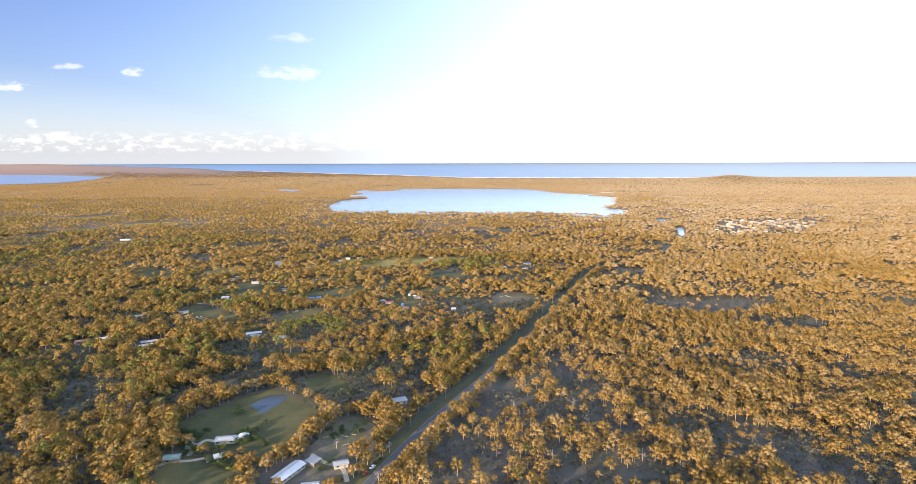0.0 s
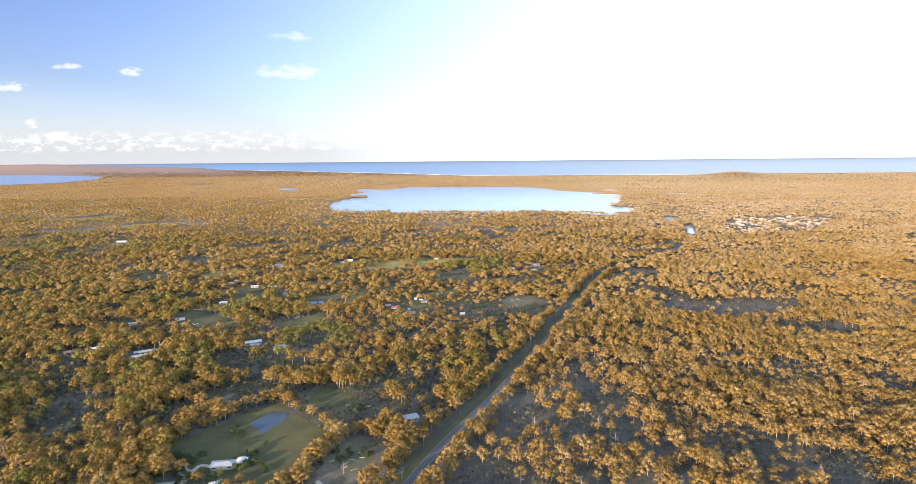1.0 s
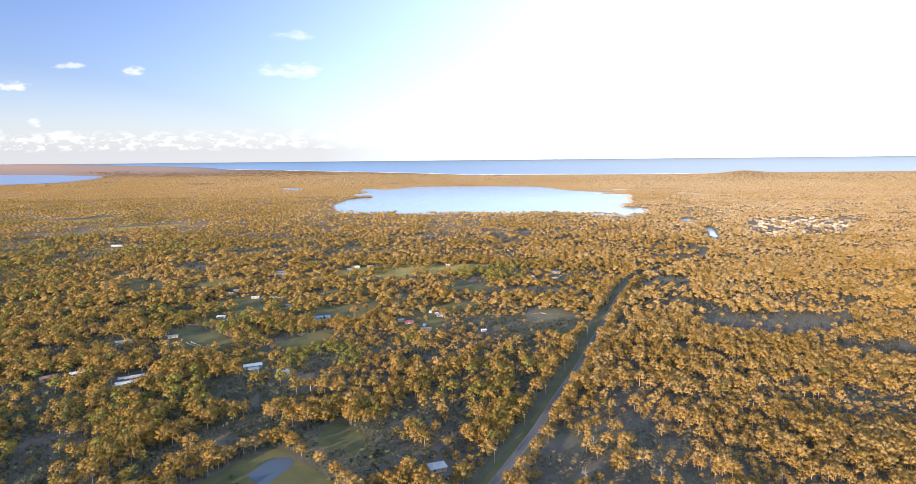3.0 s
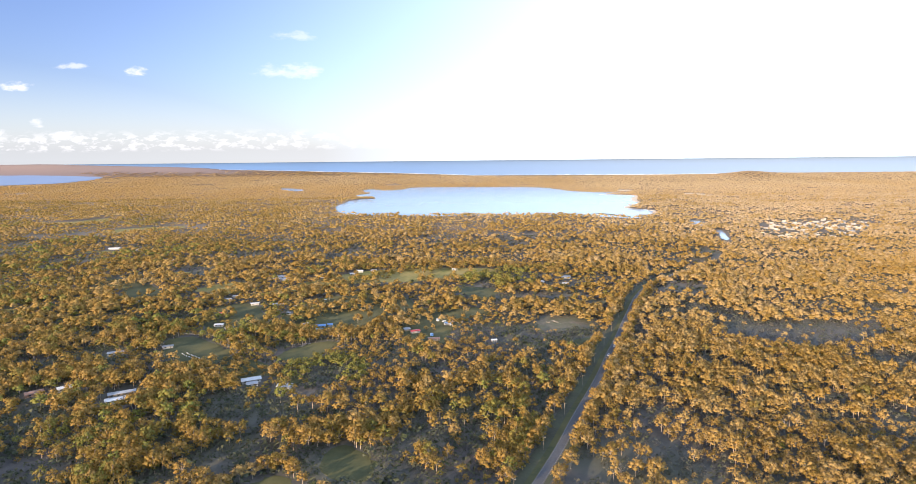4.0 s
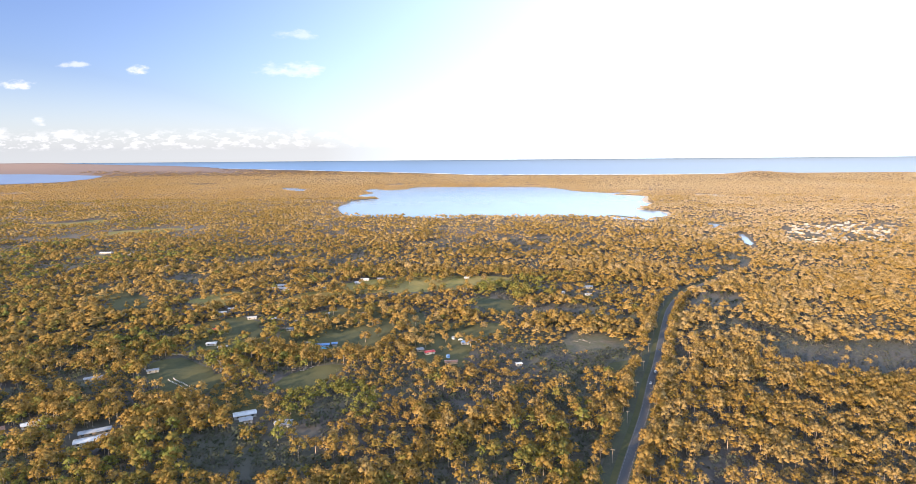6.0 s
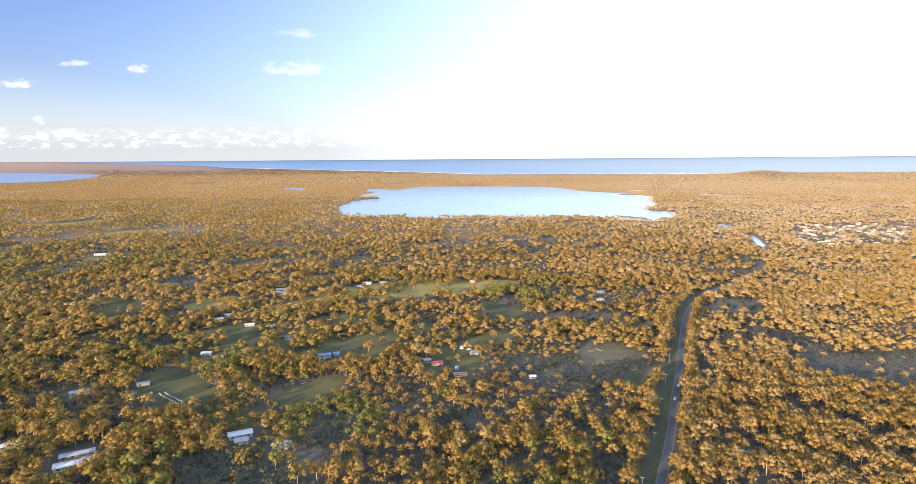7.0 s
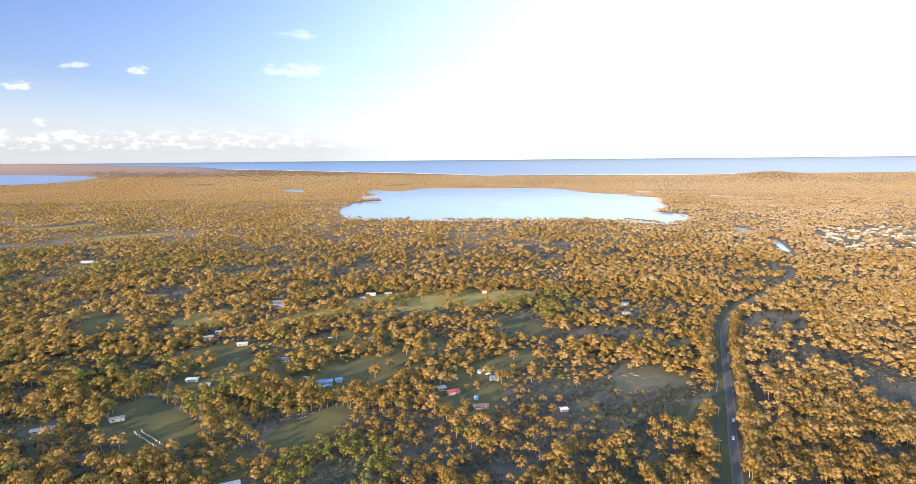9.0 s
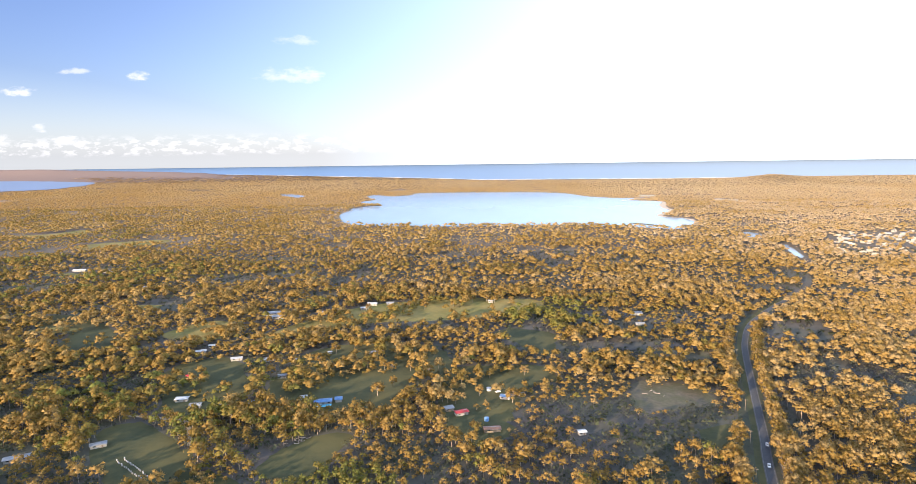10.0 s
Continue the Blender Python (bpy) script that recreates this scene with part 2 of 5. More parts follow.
M_BLUE = material("blue_sheet_roof", (0.16, 0.29, 0.55), (0.12, 0.23, 0.46), 0.5, 0.45)
M_RED = material("red_sheet_roof", (0.55, 0.06, 0.07), (0.42, 0.05, 0.05), 0.5, 0.5)
M_GREEN = material("green_sheet_roof", (0.20, 0.27, 0.25), (0.15, 0.21, 0.19), 0.5, 0.5)
M_TILE = material("brown_tile_roof", (0.30, 0.17, 0.12), (0.22, 0.13, 0.10), 1.0, 0.8)
M_WALL = material("painted_wall", (0.36, 0.35, 0.33), (0.29, 0.28, 0.27), 0.6, 0.8)
M_BRICK = material("brick_wall", (0.36, 0.22, 0.16), (0.28, 0.17, 0.12), 1.2, 0.9)
M_GLASS = material("window_glass", (0.03, 0.04, 0.05), (0.05, 0.06, 0.07), 1.0, 0.15)
M_WOOD = material("weathered_wood", (0.26, 0.21, 0.16), (0.18, 0.15, 0.12), 1.0, 0.9)
M_STEEL = material("galvanised_steel", (0.5, 0.5, 0.52), (0.4, 0.4, 0.42), 1.0, 0.4, metal=0.8)
M_CAR_WHITE = material("white_car_paint", (0.8, 0.8, 0.8), (0.75, 0.75, 0.76), 1.0, 0.3)
M_CAR_RED = material("red_car_paint", (0.45, 0.08, 0.05), (0.40, 0.07, 0.05), 1.0, 0.3)
M_RUBBER = material("rubber", (0.02, 0.02, 0.02), (0.035, 0.035, 0.035), 3.0, 0.8)
M_POOL = water_material("pool_water", (0.15, 0.45, 0.65), 0.05, 0.02, 1.0)

# ------------------------------------------------------------------ plan
EYE_X, EYE_Y, EYE_Z = -43.0, 179.0, 183.0


def far(x, y, z):
    """Draws in what lies beyond 3.5 km, along the line of sight over the lake, so that the coast stays within reach."""
    d = np.asarray(y, float) - EYE_Y
    near = 3500.0
    drawn = np.where(d > near, near + 1150 * (1 - np.exp(-np.maximum(d - near, 0) / 2600.0)), d)
    s = np.where(d > near, drawn / np.maximum(d, 1.0), 1.0)
    return EYE_X + (x - EYE_X) * s, EYE_Y + drawn, EYE_Z + (z - EYE_Z) * s, s


def lattice(x, y, seed=0):
    """Smooth value noise in 0..1 on a unit grid."""
    xi, yi = np.floor(x).astype(np.int64), np.floor(y).astype(np.int64)
    fx, fy = x - xi, y - yi
    fx, fy = fx * fx * (3 - 2 * fx), fy * fy * (3 - 2 * fy)

    def value(a, b):
        h = (a * 374761393 + b * 668265263 + seed * 974711) & 0x7FFFFFFF
        h = ((h ^ (h >> 13)) * 1274126177) & 0x7FFFFFFF
        return ((h ^ (h >> 16)) & 0xFFFF) / 65535.0

    top = value(xi, yi) * (1 - fx) + value(xi + 1, yi) * fx
    low = value(xi, yi + 1) * (1 - fx) + value(xi + 1, yi + 1) * fx
    return top * (1 - fy) + low * fy


def coast(u):
    """Distance of the beach for a bearing."""
    return np.interp(u, [-1.1, -0.46, -0.40, -0.22, 0.02, 0.30, 1.1], [12000, 11000, 9300, 7300, 5500, 5250, 5250])


def hills(x, y):
    """Heights of the true land: flat, but for the coastal hills far to the left and a low rise to the right."""
    d = np.asarray(y, float) - EYE_Y
    u = (x - EYE_X) / np.maximum(d, 1.0)
    wobble = 0.8 + 0.4 * lattice(u * 14, d * 0 + 3.0, 5)
    left = 95 * np.clip((-0.46 - u) / 0.22, 0, 1) ** 0.8 * np.exp(-(((d - 10500) / 2600) ** 2)) * wobble
    nose = 30 * np.exp(-(((u + 0.46) / 0.05) ** 2)) * np.exp(-(((d - 9500) / 1800) ** 2))
    right = 22 * np.exp(-(((u - 0.49) / 0.035) ** 2)) * np.exp(-(((d - 5000) / 500) ** 2))
    rise = 10 * np.clip((u - 0.25) / 0.3, 0, 1) * np.clip((d - 3600) / 1500, 0, 1)
    return left + nose + right + rise - 80 * np.clip((d - coast(u)) / 250, 0, 1)


def rounded(points, steps=5, wobble=0.0, seed=1):
    """A closed, softly curved outline through the corners of a plan."""
    rng, p, out = np.random.default_rng(seed), np.array(points, float), []
    for k in range(len(p)):
        a, b, c, e = p[k - 1], p[k], p[(k + 1) % len(p)], p[(k + 2) % len(p)]
        for s in np.linspace(0, 1, steps, endpoint=False):
            q = 0.5 * (2 * b + (c - a) * s + (2 * a - 5 * b + 4 * c - e) * s**2 + (3 * b - a - 3 * c + e) * s**3)
            out.append(q + rng.normal(0, wobble, 2))
    return np.array(out)


def inside(x, y, outline):
    hit = np.zeros(np.shape(x), bool)
    for (x0, y0), (x1, y1) in zip(outline, np.roll(outline, -1, 0)):
        if y0 != y1:
            hit ^= ((y0 > y) != (y1 > y)) & (x < (x1 - x0) * (y - y0) / (y1 - y0) + x0)
    return hit


def mesh_object(name, verts, faces, mat, parent=None, smooth=False):
    mesh = bpy.data.meshes.new(name)
    mesh.from_pydata([tuple(v) for v in verts], [], faces)
    mesh.materials.append(mat)
    if smooth:
        mesh.polygons.foreach_set("use_smooth", [True] * len(mesh.polygons))
    ob = new(name, mesh)
    ob.parent = parent
    return ob


def sheet(name, outline, z, mat):
    """A flat piece of ground with a curved outline, with a skirt at its edge."""
    count = len(outline)
    bm = bmesh.new()
    ring = [bm.verts.new((x, y, z)) for x, y in outline]
    below = [bm.verts.new((x, y, z - 0.4)) for x, y in outline]
    bm.faces.new(ring)
    for k in range(count):
        bm.faces.new((ring[k], below[k], below[(k + 1) % count], ring[(k + 1) % count]))
    bmesh.ops.triangulate(bm, faces=[f for f in bm.faces if len(f.verts) > 4])
    bmesh.ops.recalc_face_normals(bm, faces=bm.faces)
    mesh = bpy.data.meshes.new(name)
    bm.to_mesh(mesh)
    bm.free()
    mesh.materials.append(mat)
    return tagged(new(name, mesh), kind="structure")


ROAD = [(-165, -120), (-128, 60), (-98, 170), (-68, 275), (-48, 328), (-36, 360), (-17, 406), (4, 449), (25, 493), (45, 540), (77, 612), (103, 677), (116, 707), (145, 780), (167, 835),
        (188, 886), (203, 917), (222, 952), (242, 981), (264, 1007), (295, 1042), (342, 1088), (404, 1156), (440, 1230)]
PADDOCKS = [
    ("pasture", [(-327, 700), (-330, 732), (-299, 730), (-254, 686), (-252, 658), (-269, 647), (-305, 670)], M_GRASS),
    ("meadow", [(-296, 934), (-257, 1013), (-197, 1075), (-108, 1103), (-61, 1107), (14, 1094), (3, 1034), (-105, 999), (-184, 990), (-247, 953)], M_DRY),
    ("pasture", [(-55, 938), (-29, 963), (12, 944), (10, 904), (0, 870), (-19, 887), (-31, 915)], M_GRASS),
    ("meadow", [(-244, 803), (-236, 876), (-202, 911), (-138, 919), (-101, 890), (-89, 848), (-119, 814), (-133, 760), (-168, 742), (-210, 742)], M_GRASS),
    ("pasture", [(-97, 836), (-15, 846), (-1, 813), (-29, 796), (-44, 753), (-50, 715), (-76, 699), (-98, 734)], M_GRASS),
    ("meadow", [(-206, 665), (-203, 690), (-182, 713), (-158, 713), (-165, 683), (-176, 655)], M_GRASS),
    ("meadow", [(58, 803), (104, 793), (109, 759), (83, 752), (45, 745)], M_DIRT),
    ("pasture", [(76, 716), (122, 722), (106, 680), (82, 676)], M_GRASS),
    ("pasture", [(95, 886), (164, 874), (154, 852), (92, 858)], M_DIRT),
    ("pasture", [(165, 932), (206, 938), (192, 902), (165, 903)], M_DIRT),
    ("pasture", [(-617, 1014), (-573, 1040), (-505, 1005), (-442, 935), (-440, 890), (-496, 900), (-515, 956)], M_GRASS),
    ("pasture", [(-347, 833), (-334, 870), (-296, 872), (-260, 804), (-256, 765), (-277, 740), (-308, 755)], M_GRASS),
    ("meadow", [(-408, 948), (-379, 1005), (-335, 985), (-345, 930)], M_DRY),
    ("meadow", [(-1300, 1850), (-1193, 1890), (-1150, 1985), (-1090, 1890), (-1140, 1795)], M_DRY),
    ("meadow", [(-960, 1664), (-820, 1752), (-780, 1689), (-892, 1600)], M_DRY),
    ("lawn", [(-190, 402), (-169, 439), (-154, 460), (-140, 464), (-125, 452), (-93, 420), (-98, 392), (-103, 368), (-113, 348), (-142, 368), (-175, 380)], M_GRASS),
    ("pasture", [(-174, 351), (-150, 358), (-116, 328), (-122, 314), (-160, 314)], M_GRASS),
    ("yard", [(-90, 367), (-84, 398), (-69, 415), (-48, 391), (-52, 360), (-58, 336), (-80, 330)], M_DIRT),
    ("pasture", [(-122, 486), (-108, 502), (-88, 480), (-92, 460), (-113, 464)], M_GRASS),
    ("pasture", [(-253, 658), (-233, 623), (-215, 615), (-201, 623), (-183, 616), (-172, 601), (-167, 610), (-177, 628), (-193, 634), (-212, 655), (-238, 668)], M_GRASS),
]
SCRUB = [
    [(237, 816), (285, 815), (336, 794), (374, 767), (324, 684), (287, 678), (256, 685), (238, 702), (230, 729)],
    [(379, 761), (414, 760), (365, 696), (327, 684)],
    [(479, 1048), (506, 1022), (461, 939), (433, 956)],
]
SPARSE = [
    [(22, 438), (60, 508), (110, 490), (125, 373), (95, 320), (20, 320)],
    [(-20, 700), (40, 690), (60, 800), (-10, 790)],
]
LAKE = [(-435, 2075), (-506, 2537), (-477, 2690), (-413, 2760), (-540, 2960), (-500, 3130), (-567, 3320), (-545, 3500), (-450, 3371), (-347, 3480),
        (-320, 3640), (0, 3640), (254, 3590), (417, 3499), (487, 3325), (517, 3177), (652, 3022), (800, 3060), (640, 2920), (678, 2845), (728, 2764),
        (640, 2480), (640, 2380), (530, 2190), (570, 2120), (574, 2020), (475, 1850), (372, 1893), (188, 1959), (-151, 1967)]
PONDS = [
    [(-1113, 3644), (-1070, 3700), (-912, 3464), (-949, 3374)],
    [(568, 1535), (586, 1548), (566, 1480), (541, 1405), (530, 1395), (528, 1405), (548, 1470)],
    [(596, 1770), (618, 1715), (586, 1640), (572, 1700)],
]
FAR_LAKE = [(-7400, 8150), (-6063, 8574), (-5277, 8017), (-3950, 6555), (-3420, 5656), (-3250, 5100), (-3250, 4500), (-4600, 3900)]
POND = [(-150, 434), (-146, 447), (-142, 453), (-131, 454), (-127, 446), (-131, 437), (-134, 428), (-139, 420), (-143, 427)]
road_x = lambda y: np.interp(y, [p[1] for p in ROAD], [p[0] for p in ROAD])  # noqa: E731

# ------------------------------------------------------------------ ground, water, road
rows_y = np.concatenate([np.linspace(-1500, 3600, 110), np.linspace(3680, 14000, 70)])
verts, faces, cols = [], [], 140
for y in rows_y:
    half = max(2600.0, 1.02 * (y - EYE_Y) + 300)
    x = np.linspace(-half, half, cols)
    fx, fy, fz, _ = far(x, np.full(cols, y), hills(x, np.full(cols, y)))
    verts += list(zip(fx, fy, fz))
for r in range(len(rows_y) - 1):
    faces += [(r * cols + c, r * cols + c + 1, (r + 1) * cols + c + 1, (r + 1) * cols + c) for c in range(cols - 1)]
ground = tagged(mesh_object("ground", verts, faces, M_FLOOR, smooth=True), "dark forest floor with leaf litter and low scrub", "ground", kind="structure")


verts, faces, cols = [], [], 120
bearings = np.linspace(-1.02, 1.02, cols)
for k in np.linspace(0, 1, 40):
    d = coast(bearings) * (1 - k) + 23000 * k**3 * k + k * (1 - k**3) * coast(bearings)
    d = np.maximum(d, coast(bearings))
    fx, fy, fz, _ = far(EYE_X + bearings * d, EYE_Y + d, np.full(cols, 1.5))
    verts += list(zip(fx, fy + k * 4, fz))
faces = [(r * cols + c, r * cols + c + 1, (r + 1) * cols + c + 1, (r + 1) * cols + c) for r in range(39) for c in range(cols - 1)]
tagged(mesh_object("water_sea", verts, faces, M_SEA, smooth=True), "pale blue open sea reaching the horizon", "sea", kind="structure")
for name, shift, depth, mat in (("beach", -70, 90, M_SAND), ("surf", 20, 60, M_FOAM)):
    verts, faces = [], []
    for c, u in enumerate(np.linspace(-0.42, 0.5, 260)):
        ragged = 1 + 0.9 * math.sin(c * 0.9) * math.sin(c * 0.37 + 1)
        for d in (coast(u) + shift, coast(u) + shift + depth * (ragged if name == "surf" else 1)):
            fx, fy, fz, _ = far(EYE_X + u * d, EYE_Y + d, 3.0)
            verts.append((float(fx), float(fy), float(fz)))
        if c:
            faces.append((2 * c - 2, 2 * c, 2 * c + 1, 2 * c - 1))
    tagged(mesh_object(name, verts, faces, mat), kind="structure")

lake_line = rounded(LAKE, 5, 5.0, 3)
beach_line = rounded([(470, 1842), (585, 2005), (588, 2105), (545, 2190), (657, 2372), (660, 2480), (745, 2750), (700, 2860), (600, 2800), (560, 2400), (480, 2100)], 5, 4.0, 6)
sheet("lake_beach", beach_line, 0.3, M_SAND)
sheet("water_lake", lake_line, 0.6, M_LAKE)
for k, spit in enumerate(([(600, 2868), (640, 2895), (720, 2948), (800, 3018), (815, 3050), (730, 2982), (650, 2925)], [(385, 1985), (415, 1945), (450, 1890), (466, 1890), (440, 1945), (405, 1990)])):
    sheet("sand_spit", rounded(spit, 4, 2.0, 60 + k), 0.85, M_DIRT if k else M_SAND)
pond_lines = [rounded(p, 4, 2.0, 4 + k) for k, p in enumerate(PONDS)]
for line in pond_lines:
    sheet("water_lagoon", line, 0.5, M_LAKE)
pond_line = rounded(POND, 4, 0.4, 9)
sheet("water_pond", pond_line, 0.16, M_POND)
far_line = rounded(FAR_LAKE, 4, 20.0, 12)
verts = [tuple(float(v) for v in far(x, y, 4.0)[:3]) for x, y in far_line]
far_bm = bmesh.new()
far_bm.faces.new([far_bm.verts.new(v) for v in verts])
bmesh.ops.triangulate(far_bm, faces=far_bm.faces)
far_mesh = bpy.data.meshes.new("water_far_lake")
far_bm.to_mesh(far_mesh)
far_bm.free()
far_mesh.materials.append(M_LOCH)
tagged(new("water_far_lake", far_mesh), kind="structure")
GLADES = [(-1306, 1800, 90, 45), (-738, 982, 45, 22), (-544, 974, 40, 20), (-602, 845, 35, 18), (-659, 1110, 60, 18), (-73, 1208, 50, 14), (104, 1064, 30, 10),
          (-755, 1308, 70, 20), (-462, 1143, 50, 16), (-493, 1078, 35, 18), (-944, 1502, 80, 26), (-615, 1479, 60, 22), (-1010, 1330, 70, 22), (-330, 1260, 55, 14)]
for gx, gy, ga, gb in GLADES:
    turn_rng = np.random.default_rng(int(gx * 7 + gy) % 1000)
    ring = [(gx + 0.75 * ga * math.cos(a) * turn_rng.uniform(0.6, 1.2), gy + 0.6 * gb * math.sin(a) * turn_rng.uniform(0.6, 1.2)) for a in np.linspace(0, 2 * math.pi, 8, endpoint=False)]
    PADDOCKS.append(("glade", ring, M_DRY if turn_rng.uniform() < 0.6 else M_GRASS))
# pale sandy flats east of the lake
for plan in ([(1019, 2927), (1075, 2886), (1104, 2770), (1073, 2700), (1016, 2774), (986, 2840)],
             [(1058, 2614), (1109, 2592), (1080, 2530), (1032, 2552)],
             [(1751, 2764), (1820, 2775), (1878, 2767), (1823, 2693), (1746, 2688), (1705, 2694)],
             [(785, 3235), (843, 3206), (815, 3110), (759, 3137)]):
    PADDOCKS.append(("sand_flat", plan, M_SAND))
outlines = []
for k, (name, plan, mat) in enumerate(PADDOCKS):
    line = rounded(plan, 6, 2.4 if k in (0, 1, 3, 4, 10, 11) else 1.0, 20 + k)
    outlines.append(line)
    sheet(name, line, 0.05 + 0.004 * k, mat)


def ribbon(name, points, left, right, z, mat, lift=0.0):
    """A strip along a line, from its left to its right edge, cambered by lift."""
    p = np.array(points, float)
    dense = np.array([rounded_open(p, s) for s in np.linspace(0, len(p) - 1, (len(p) - 1) * 6 + 1)])
    way = np.gradient(dense, axis=0)
    way /= np.linalg.norm(way, axis=1)[:, None]
    side = np.stack([way[:, 1], -way[:, 0]], 1)
    verts, faces = [], []
    for k in range(len(dense)):
        for s, h in ((left, -0.3), (left, 0), ((left + right) / 2, lift), (right, 0), (right, -0.3)):
            q = dense[k] + side[k] * s
            verts.append((q[0], q[1], z + h))
        if k:
            faces += [(5 * k - 5 + j, 5 * k - 4 + j, 5 * k + 1 + j, 5 * k + j) for j in range(4)]
    return tagged(mesh_object(name, verts, faces, mat), kind="structure")


def rounded_open(p, s):
    k = min(int(s), len(p) - 2)
    s = s - k
    a, b, c, e = p[max(k - 1, 0)], p[k], p[k + 1], p[min(k + 2, len(p) - 1)]
    return 0.5 * (2 * b + (c - a) * s + (2 * a - 5 * b + 4 * c - e) * s**2 + (3 * b - a - 3 * c + e) * s**3)


ribbon("verge", ROAD[:-2], -14, 6, 0.14, M_VERGE)
ribbon("grass_strip", ROAD[:-2], -7.0, -2.9, 0.17, M_GRASS)
ribbon("shoulder", ROAD[:-2], -3.1, 3.1, 0.20, M_GRAVEL)
ribbon("road", ROAD[:-2], -2.7, 2.7, 0.24, M_ROAD, 0.06)
for offset in (-2.4, 2.4):
    ribbon("road_edge_line", ROAD[:-2], offset - 0.06, offset + 0.06, 0.275, M_LINE)

# ------------------------------------------------------------------ forest
OCT_V = np.array([(1, 0, 0), (0, 1, 0), (-1, 0, 0), (0, -1, 0), (0, 0, 1), (0, 0, -1)], float)
OCT_F = np.array([(0, 1, 4), (1, 2, 4), (2, 3, 4), (3, 0, 4), (1, 0, 5), (2, 1, 5), (3, 2, 5), (0, 3, 5)])


def dome(rng, count, low=0.30, size=(0.85, 1.2)):
    """Leaf masses of a broad, rounded crown of height 1: many small masses over an uneven dome."""
    out, turn = [], rng.uniform(0, 6.28)
    lean = rng.normal(0, 0.05, 2)
    for k in range(count):
        up = 1 - 1.5 * (k + 0.35) / count
        turn += 2.39996 + rng.uniform(-0.3, 0.3)
        r = 0.52 / math.sqrt(count) * rng.uniform(*size)
        ring = math.sqrt(max(1 - up * up, 0)) * rng.uniform(0.8, 1.15)
        away = max(0.48 - r, 0.12) * ring
        z = 0.54 + (0.47 - r) * up + rng.uniform(-0.05, 0.03)
        out.append((lean[0] * up + away * math.cos(turn), lean[1] * up + away * math.sin(turn), max(z, low - 0.06), r))
    return out


def lobes(rng, count, reach=0.30, low=0.36, high=0.92, size=(0.17, 0.26)):
    """Centres and radii of the leaf masses of a gum tree of height 1: one on top, the others spread round it at several levels."""
    out = [(0.0, 0.0, high - 0.06, rng.uniform(*size))]
    turn = rng.uniform(0, 6.28)
    for k in range(count - 1):
        turn += 2.4 + rng.uniform(-0.4, 0.4)
        away = reach * rng.uniform(0.55, 1.1)
        out.append((away * math.cos(turn), away * math.sin(turn), rng.uniform(low, high - 0.08), rng.uniform(*size)))
    return out


def crown_triangles(rng, masses, sprays, side, floor=-0.45, soft=0.42, core=0.0, under=True):
    """Ragged leaf sprays all over the leaf masses, facing outwards unevenly, round a dense core where one is asked for. Returns triangles and their corner normals."""
    tris, normals = [], []
    heart = np.array([(x, y, z) for x, y, z, _ in masses]).mean(0) - (0, 0, 0.12)
    for cx, cy, cz, r in masses:
        middle = np.array([cx, cy, cz])

        def leaning(corners, jitter):
            lean = 0.7 * (corners - middle) / r + 0.9 * (corners - heart) + jitter
            return lean / np.linalg.norm(lean, axis=2, keepdims=True)

        if core:
            lump = middle + OCT_V * (core * r * rng.uniform(0.8, 1.1, len(OCT_V)))[:, None] * (1, 1, 0.88)
            lump = lump[OCT_F if under else OCT_F[:4]]
            tris.append(lump)
            normals.append(leaning(lump, 0.0))
        k = np.arange(sprays) + 0.5
        z = 1 - (1 - floor) * k / sprays
        phi = k * 2.39996 + rng.uniform(0, 6.28)
        ring = np.sqrt(np.maximum(1 - z * z, 0))
        out = np.stack([ring * np.cos(phi), ring * np.sin(phi), z], 1) + rng.normal(0, 0.12, (sprays, 3))
        spot = middle + out * (r * rng.uniform(0.78 if core else 0.62, 1.15, sprays))[:, None] * (1, 1, 0.88)
        facing = out + rng.normal(0, 0.45, (sprays, 3))
        facing /= np.linalg.norm(facing, axis=1)[:, None]
        other = np.cross(facing, rng.normal(0, 1, (sprays, 3)))
        other /= np.linalg.norm(other, axis=1)[:, None]
        third = np.cross(facing, other)
        size = side * rng.uniform(0.6, 1.4, sprays)[:, None]
        corners = []
        for turn in (0.0, 2.1, 4.2):
            jag = rng.uniform(0.55, 1.3, sprays)[:, None]
            corners.append(spot + size * jag * 0.62 * (math.cos(turn) * other + math.sin(turn) * third))
        shape = np.stack(corners, 1)
        tris.append(shape)
        normals.append(leaning(shape, 0.25 * facing[:, None, :] + rng.normal(0, soft, (sprays, 1, 3))))
    return np.concatenate(tris), np.concatenate(normals)


